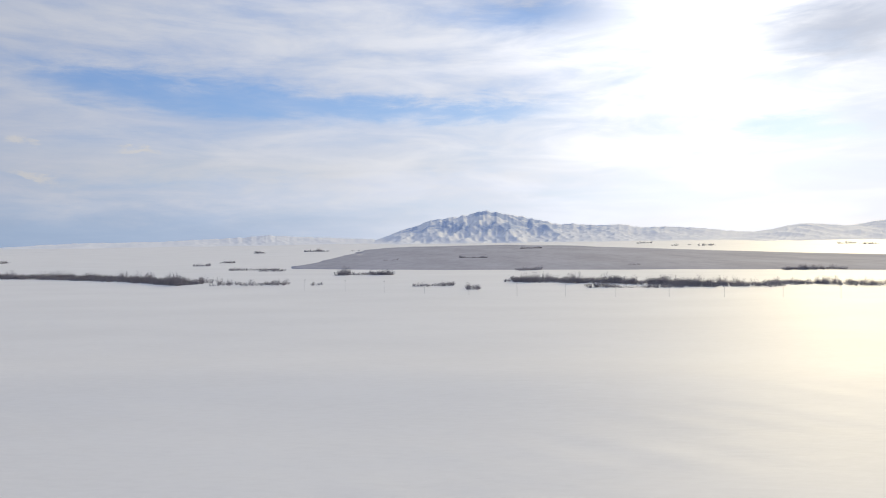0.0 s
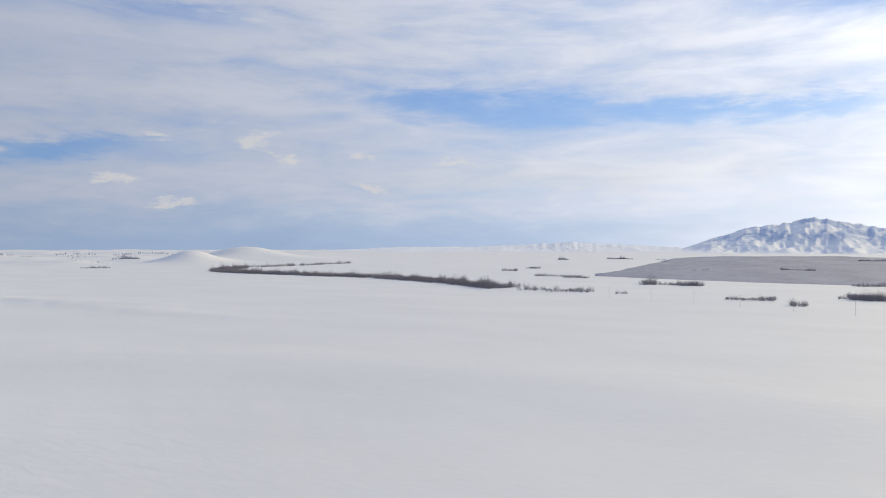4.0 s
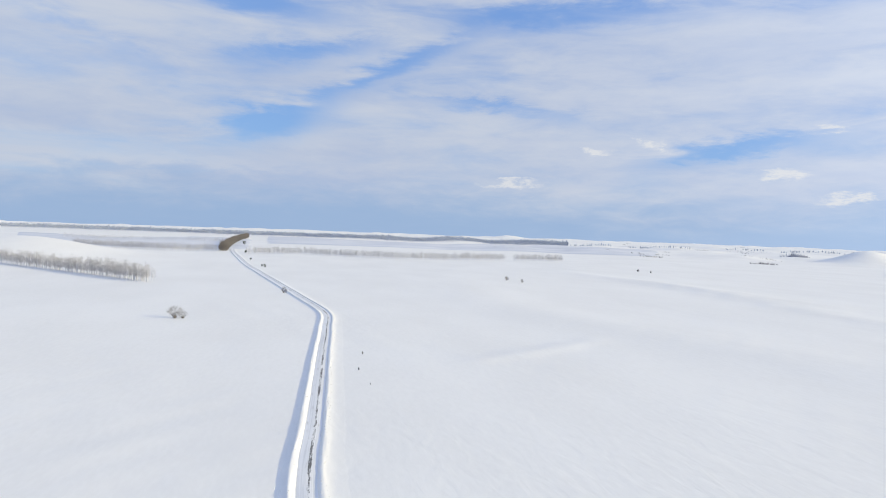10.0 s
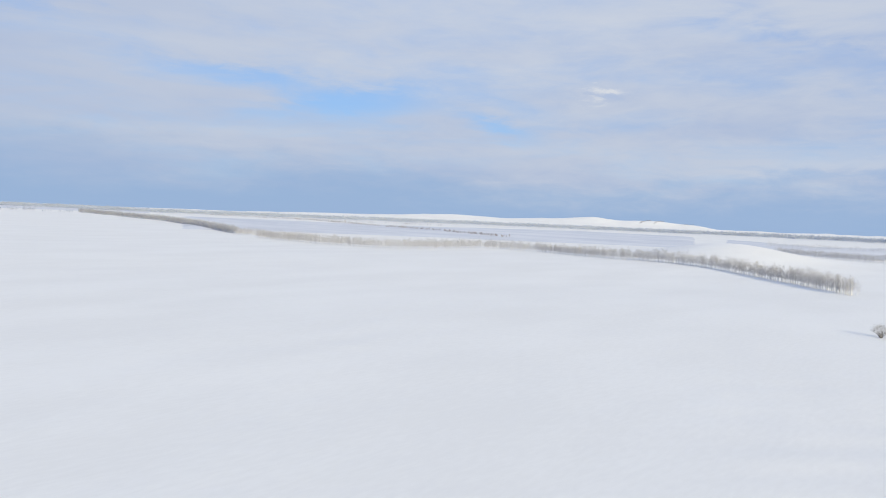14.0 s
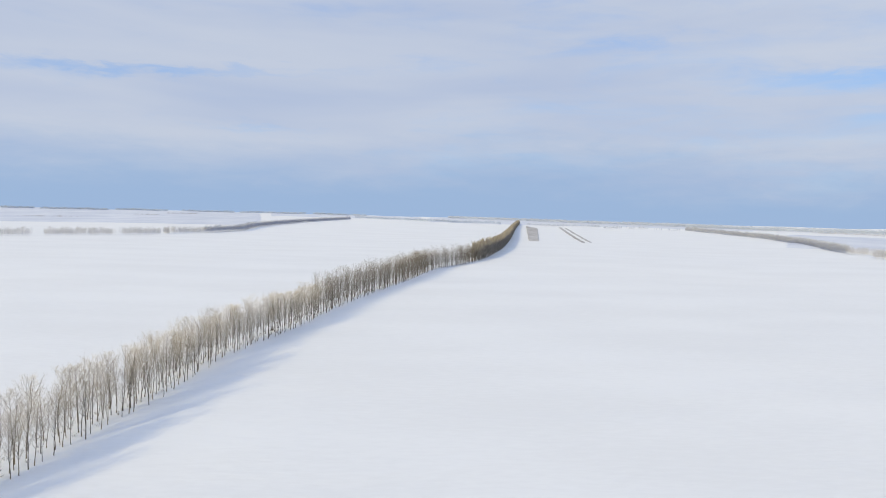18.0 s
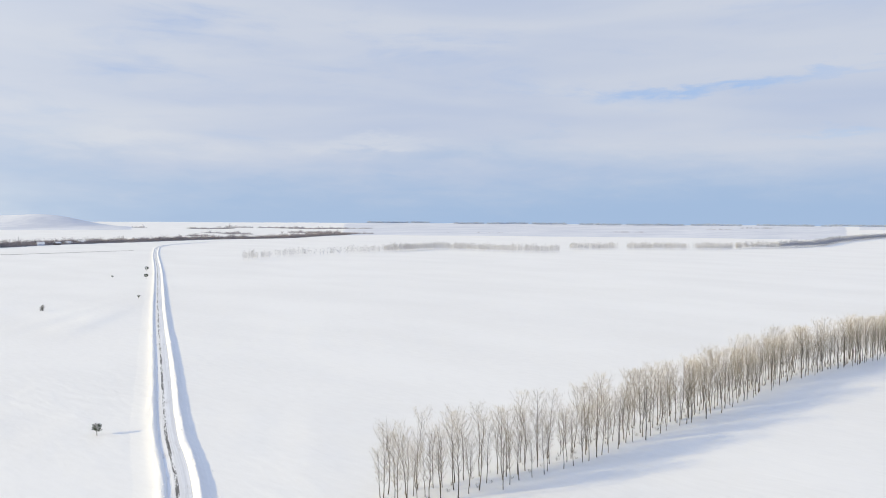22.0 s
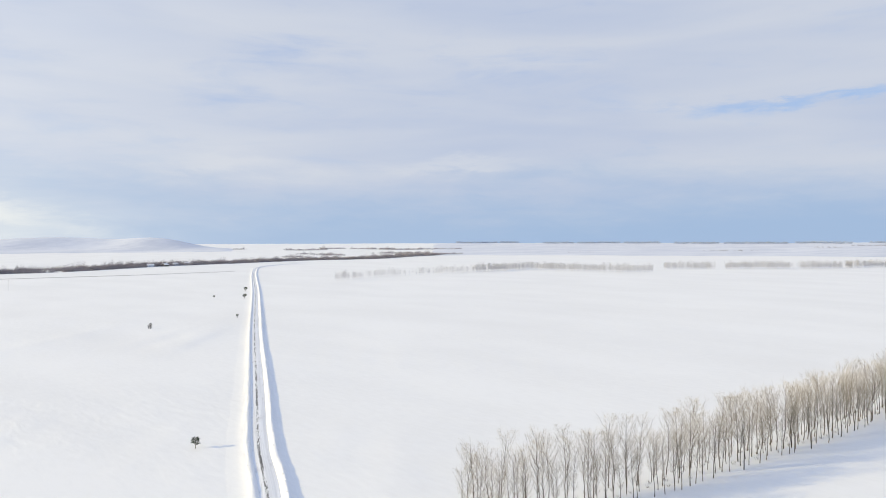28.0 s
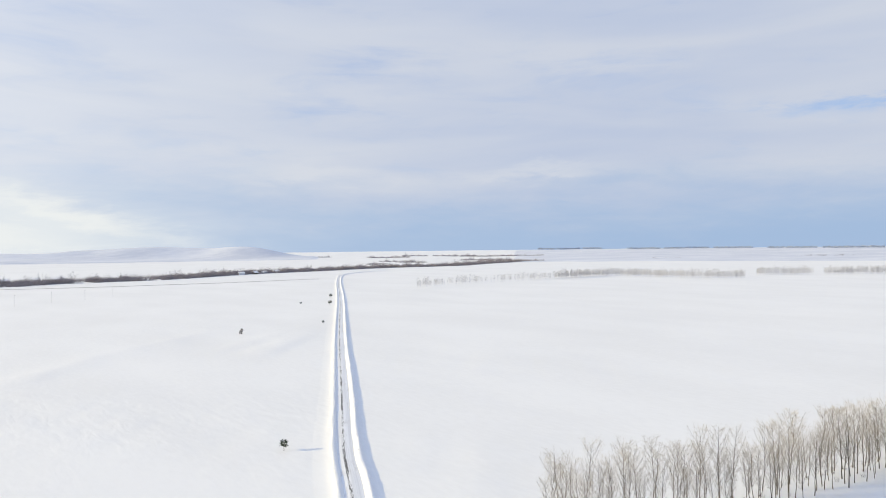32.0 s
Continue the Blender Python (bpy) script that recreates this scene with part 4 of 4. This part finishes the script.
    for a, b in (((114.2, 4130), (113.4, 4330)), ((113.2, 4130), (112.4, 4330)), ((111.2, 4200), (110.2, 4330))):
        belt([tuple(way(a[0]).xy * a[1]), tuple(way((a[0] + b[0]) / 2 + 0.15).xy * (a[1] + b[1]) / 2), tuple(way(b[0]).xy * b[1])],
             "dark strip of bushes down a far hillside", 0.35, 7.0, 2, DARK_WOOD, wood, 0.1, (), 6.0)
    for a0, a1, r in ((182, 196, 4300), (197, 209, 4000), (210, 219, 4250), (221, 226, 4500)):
        belt([tuple(way(a0 + (a1 - a0) * i / 3).xy * (r + 60 * (i % 2))) for i in range(4)], "low dark woods on the horizon", 0.85, 5.0, 3, DARK_HAZED_FOREST, wood, 0.1, ((0.3, 0.34), (0.7, 0.73)), 10.0, "forest")


build_far_belts()


# ---- thickets along the stream ----
def build_thickets():
    rng = random.Random(31)
    kinds = [shrub(rng, rng.uniform(3.5, 7.0), 20, 0.018) for _ in range(10)] + [shrub(rng, 9.0, 20, 0.013)]

    def ragged(places):
        return [(x, y, s * 0.8 * (0.95 + 0.65 * float(waves(x, y, 32, 77)) + rng.uniform(-0.2, 0.2))) for x, y, s in places if float(waves(x, y, 90, 78)) > -0.62]

    def thicket(points, size, spacing, rows, gap, label="dark bare thicket along a frozen stream", skip=0.1, mat=DARK_WOOD):
        crowd("thicket", ragged(along_line(points, spacing, rows, gap, size, rng, gap * 0.6, skip)), kinds, mat, label, "thicket", rng.randrange(999))
    thicket([(-873, 949), (-768, 808), (-575, 775), (-475, 767), (-354, 700), (-246, 619)], 1.1, 2.0, 7, 5.0)
    thicket([(-224, 610), (-158, 606)], 0.7, 3.0, 4, 5.0)
    thicket([(30, 616), (79, 599), (122, 584), (185, 530)], 1.0, 1.8, 6, 5.0)
    thicket([(77, 541), (152, 528), (226, 521)], 0.7, 2.2, 3, 4.0, skip=0.2)
    thicket([(189, 535), (258, 545), (295, 516), (420, 480), (560, 420)], 0.75, 2.0, 5, 5.0)
    thicket([(-873, 949), (-876, 1305)], 1.0, 4.0, 3, 6.0, "dark bare thicket at the foot of a hill")
    for x, y, w, s in ((-398, 1033, 24, 0.8), (-405, 1162, 22, 0.8), (-270, 868, 60, 0.6), (-131, 596, 10, 0.5), (-112, 740, 60, 1.0), (-31, 566, 34, 0.6), (1, 530, 10, 0.55),
                       (65, 812, 30, 0.8), (201, 889, 16, 0.6), (347, 735, 60, 0.8), (-435, 1976, 70, 1.0), (-563, 1866, 30, 1.1), (165, 1961, 60, 1.0), (4, 1252, 50, 0.8), (-240, 840, 30, 0.7)):
        thicket([(x - w / 2, y), (x + w / 2, y)], s, 2.2, 4, 4.0, "small dark island of bare bushes on the snow")
    thicket([(954, 40), (950, -74), (985, -124), (989, -175), (1010, -279), (1094, -406), (1131, -561), (1193, -739), (1197, -910), (1318, -1216)], 1.25, 1.8, 7, 6.0)
    thicket([(1000, 20), (1000, -90), (1040, -150), (1050, -210), (1075, -310), (1160, -440), (1200, -570)], 0.9, 3.0, 4, 8.0)
    for x, y, w, s in ((622, 2575, 60, 1.2), (617, 2112, 70, 1.2), (675, 2062, 60, 1.2), (1074, 2067, 60, 1.2), (1076, 1954, 70, 1.2), (-324, 1981, 30, 0.9), (-135, 1167, 30, 0.8),
                       (-1523, 831, 40, 0.8), (-1320, 742, 50, 0.7), (-1640, 966, 50, 0.7), (1278, -1565, 50, 0.8), (1156, -1597, 70, 0.8), (973, -1999, 60, 1.0), (906, -2068, 70, 1.0),
                       (914, -2727, 90, 1.2), (933, -3270, 120, 1.3)):
        thicket([(x - w / 2, y - w / 4), (x + w / 2, y + w / 4)], s, 4.0, 2, 5.0, "far dark patch of bare bushes on the snow", 0.3)
    for x, y, w, s in ((1388, -839, 40, 0.8), (1573, -1013, 80, 0.8), (1485, -1002, 70, 0.7), (2079, -1299, 130, 1.0), (2260, -1529, 90, 1.0), (2147, -1573, 60, 0.9), (2061, -1606, 90, 1.0), (1497, -1253, 120, 1.0), (1904, -1665, 260, 1.0), (1340, -1203, 150, 1.0), (2325, -1181, 40, 0.9)):
        thicket([(x - w * 0.4, y - w * 0.4), (x + w * 0.4, y + w * 0.4)], s * 1.2, 3.0, 4, 9.0, "far dark patch of bare bushes and trees near a village", 0.15)
    for _ in range(34):
        az, r = rng.uniform(46, 80), rng.uniform(1700, 4000)
        p, w = way(az) * r, rng.uniform(20, 110)
        thicket([(p.x - w * 0.4, p.y - w * 0.3), (p.x + w * 0.4, p.y + w * 0.3)], 0.7, 5.0, 1, 5.0, "small dark bushes in the hollows of low hills", 0.3)
    thicket([(-1130, 835), (-1094, 864)], 0.8, 3.0, 3, 5.0, "dark hedge of bushes on the snow")
    thicket([(-1561, 1270), (-1619, 1365)], 1.6, 4.0, 4, 7.0, "grey grove on the slope", mat=FAR_WOOD)


build_thickets()


# ---- single bushes and young pines ----
def round_bush(rng, h, wide, stems=34, twigs=480):
    """A bare bush: stems fanning from the foot and a shell of fine twigs with a rounded outline."""
    v, f = [], []
    for _ in range(stems):
        a, q = rng.uniform(0, 6.28), math.sqrt(rng.random())
        blade(v, f, Vector((rng.gauss(0, 0.06) * h, rng.gauss(0, 0.06) * h, -0.3)),
              Vector((math.cos(a) * 0.5 * h * wide * q, math.sin(a) * 0.5 * h * wide * q, h * (0.4 + 0.5 * math.sqrt(1 - q * q)))), 0.012 * h, rng)
    for _ in range(twigs):
        d = Vector((rng.gauss(0, 1), rng.gauss(0, 1), rng.gauss(0.15, 1))).normalized()
        k = rng.uniform(0.35, 1.0) ** 0.6
        k *= 1 + 0.12 * math.sin(5 * math.atan2(d.y, d.x) + 3 * d.z)
        p = Vector((d.x * 0.5 * h * wide * k, d.y * 0.5 * h * wide * k, max(0.06 * h, h * (0.54 + 0.42 * d.z * k))))
        g = (d * 0.7 + Vector((rng.gauss(0, 0.5), rng.gauss(0, 0.5), 0.5 + rng.gauss(0, 0.4)))).normalized()
        blade(v, f, p - g * h * 0.11, p + g * h * 0.05, 0.0045 * h, rng)
    return np.array(v), f


BUSH_WOOD = plain_material("bush_wood", (0.12, 0.11, 0.105), (0.29, 0.27, 0.255), 0.8, 0.9, 0.0)


def bare_bush(x, y, h, seed, label, wide=1.0):
    rng = random.Random(seed)
    root = new("bush")
    root.location = (x, y, ground_z(x, y))
    tagged(root, label, "bush")
    for i in range(2):
        v, f = round_bush(rng, h * (0.95 - 0.38 * i), wide)
        v = v + np.array([rng.gauss(0, 0.2), i * h * 0.40 * wide, 0])
        part("branches", v, f, BUSH_WOOD, root, "fine bare branches" if i == 0 else "")
    return root


def young_pine(x, y, h, seed, label):
    rng = random.Random(seed)
    root = new("young_pine")
    root.location = (x, y, ground_z(x, y))
    tagged(root, label, "pine")
    tv, tf, cv, cf = [], [], [], []
    tube(tv, tf, [Vector((0, 0, -0.3)), Vector((0.03, 0, h * 0.5)), Vector((0, 0.02, h))], [0.035 * h, 0.025 * h, 0.008 * h], 6)
    for k in range(22):
        t = 0.38 + 0.60 * (k + rng.random() * 0.7) / 22
        a = k * 2.4 + rng.gauss(0, 0.4)
        reach = h * rng.uniform(0.75, 1.1) * 0.40 * math.sqrt(max(0.06, 1 - ((t - 0.62) / 0.42) ** 2))
        o = Vector((0, 0, h * t))
        e = o + Vector((math.cos(a) * reach, math.sin(a) * reach, h * rng.uniform(0.0, 0.10)))
        tube(tv, tf, [o, e], [0.012 * h, 0.005 * h], 3)
        for _ in range(40):
            q = o.lerp(e, rng.uniform(0.4, 1.05)) + Vector((rng.gauss(0, 0.03), rng.gauss(0, 0.03), rng.gauss(0, 0.025))) * h
            g = Vector((math.cos(a) + rng.gauss(0, 0.8), math.sin(a) + rng.gauss(0, 0.8), rng.gauss(0.6, 0.6))).normalized()
            blade(cv, cf, q, q + g * h * 0.09, 0.015 * h, rng)
    part("trunk", tv, tf, BARK, root)
    part("crown", cv, cf, NEEDLES, root, "dark green needle tufts")
    return root


bare_bush(-315, -43, 6.0, 1, "large round bare bush standing alone on snow", 1.3)
bare_bush(-436, 2, 4.0, 2, "small bare bush beside the road bank", 0.9)
for i, (x, y, h) in enumerate(((-574, 187, 4.2), (-555, 194, 3.2), (-758, 409, 3.5), (-736, 413, 3.0))):
    bare_bush(x, y, h, 10 + i, "small bare bush in the open snow field", 0.8)
for i, (x, y, h) in enumerate(((-229, 25, 1.1), (-204, 21, 0.9), (-185, 22, 0.5))):
    bare_bush(x, y, h, 20 + i, "tiny dark shrub poking out of the snow", 0.5)
for i, (x, y, h) in enumerate(((-695, -16, 3.0), (-688, -13, 2.8), (-715, -14, 2.4), (-827, -31, 2.8), (-1010, -44, 4.2), (-1366, -62, 8))):
    young_pine(x, y, h, 30 + i, "dark young pine beside the country road")
for i, (x, y, h) in enumerate(((125, -61, 2.1), (333, -174, 1.8), (444, -235, 3.3), (505, -267, 3.3), (464, -222, 1.8))):
    young_pine(x, y, h, 40 + i, "small dark green pine alone on the snow by the road")
bare_bush(318, -124, 3.2, 50, "small bare tree alone on the snow", 0.6)


# ---- power line ----
def power_pole(x, y, turn, h=8.5):
    z = ground_z(x, y)
    root = new("power_pole")
    root.location, root.rotation_euler = (x, y, z), (0, 0, turn)
    tagged(root, "slim grey concrete power pole with a crossarm", "power pole", "poles of the line over the fields")
    v, f = [], []
    tube(v, f, [Vector((0, 0, -0.5)), Vector((0, 0, h))], [0.09, 0.065], 8)
    part("pole", v, f, CONCRETE, root)
    v, f = [], []
    tube(v, f, [Vector((-0.9, 0, h - 0.5)), Vector((0.9, 0, h - 0.5))], [0.05, 0.05], 4)
    part("crossarm", v, f, STEEL, root)
    for u in (-0.85, 0.85):
        v, f = [], []
        tube(v, f, [Vector((u, 0, h - 0.45)), Vector((u, 0, h - 0.35)), Vector((u, 0, h - 0.2))], [0.05, 0.07, 0.04], 6)
        part("insulator", v, f, STEEL, root)
    return root


POLES = [(-128, 538), (-94, 522), (-63, 507), (-33, 493), (-2, 482), (30, 472), (61, 465), (92, 458), (124, 450), (155, 441), (187, 433), (217, 425)]
for x, y in POLES:
    power_pole(x, y, math.atan2(-113, 345) + math.pi / 2)
for x, y in ((596, -57), (613, -83), (629, -109), (649, -134)):
    power_pole(x, y, 0.2)


# ---- village by the stream ----
def house(x, y, turn, w, d, h, tone):
    root = new("house")
    root.location, root.rotation_euler = (x, y, ground_z(x, y) - 0.2), (0, 0, turn)
    tagged(root, "small village house with a snow-covered gable roof", "house", "houses of the village")
    a, b, e = w / 2, d / 2, h * 0.55
    part("wall", [(-a, -b, 0), (a, -b, 0), (a, b, 0), (-a, b, 0), (-a, -b, h), (a, -b, h), (a, b, h), (-a, b, h), (-a, 0, h + e), (a, 0, h + e)],
         [(0, 1, 5, 4), (2, 3, 7, 6), (1, 2, 6, 9, 5), (3, 0, 4, 8, 7)], tone, root)
    a, b = a + 0.4, b + 0.5
    k = h - e * 0.5 / (d / 2)
    top = [(-a, -b, k), (a, -b, k), (a, 0, h + e + 0.05), (-a, 0, h + e + 0.05), (a, b, k), (-a, b, k)]
    thick = [(p, q, r + 0.35) for p, q, r in top]
    part("roof", top + thick, [(6, 7, 8, 9), (9, 8, 10, 11), (0, 3, 2, 1), (3, 5, 4, 2), (0, 1, 7, 6), (1, 2, 8, 7), (2, 4, 10, 8), (4, 5, 11, 10), (5, 3, 9, 11), (3, 0, 6, 9)], BANK_SNOW, root, "thick snow on the roof")
    for u in (-w / 4, w / 4):
        part("window", [(u - 0.5, -d / 2 - 0.04, 1.1), (u + 0.5, -d / 2 - 0.04, 1.1), (u + 0.5, -d / 2 - 0.04, 2.2), (u - 0.5, -d / 2 - 0.04, 2.2),
                        (u - 0.5, -d / 2 + 0.04, 1.1), (u + 0.5, -d / 2 + 0.04, 1.1), (u + 0.5, -d / 2 + 0.04, 2.2), (u - 0.5, -d / 2 + 0.04, 2.2)],
             [(0, 1, 2, 3), (0, 3, 7, 4), (1, 5, 6, 2), (3, 2, 6, 7), (0, 4, 5, 1)], STEEL, root)
    part("chimney", [(0.5, 0.2, h), (1.1, 0.2, h), (1.1, 0.8, h), (0.5, 0.8, h), (0.5, 0.2, h + e + 1.0), (1.1, 0.2, h + e + 1.0), (1.1, 0.8, h + e + 1.0), (0.5, 0.8, h + e + 1.0)],
         [(0, 1, 5, 4), (1, 2, 6, 5), (2, 3, 7, 6), (3, 0, 4, 7), (4, 5, 6, 7)], CONCRETE, root)


rng = random.Random(91)
for x, y in ((1010, -60), (1030, -84), (1022, -104), (1046, -122), (1005, -28), (1062, -150), (1075, -405), (1082, -430), (1094, -450), (1105, -475)):
    house(x, y, rng.uniform(0.9, 2.2), rng.uniform(8, 12), rng.uniform(6, 8), rng.uniform(2.8, 3.4), rng.choice((BARK, CONCRETE, PALE_WOOD)))
patch("field_track", ([(905, 60), (879, -69), (843, -173), (832, -296), (833, -427)], [(907.5, 60), (881.5, -69), (845.5, -173), (834.5, -296), (835.5, -427)]), 0.35, EARTH,
      "thin line of dry weeds along a field track", "track", 1.0)
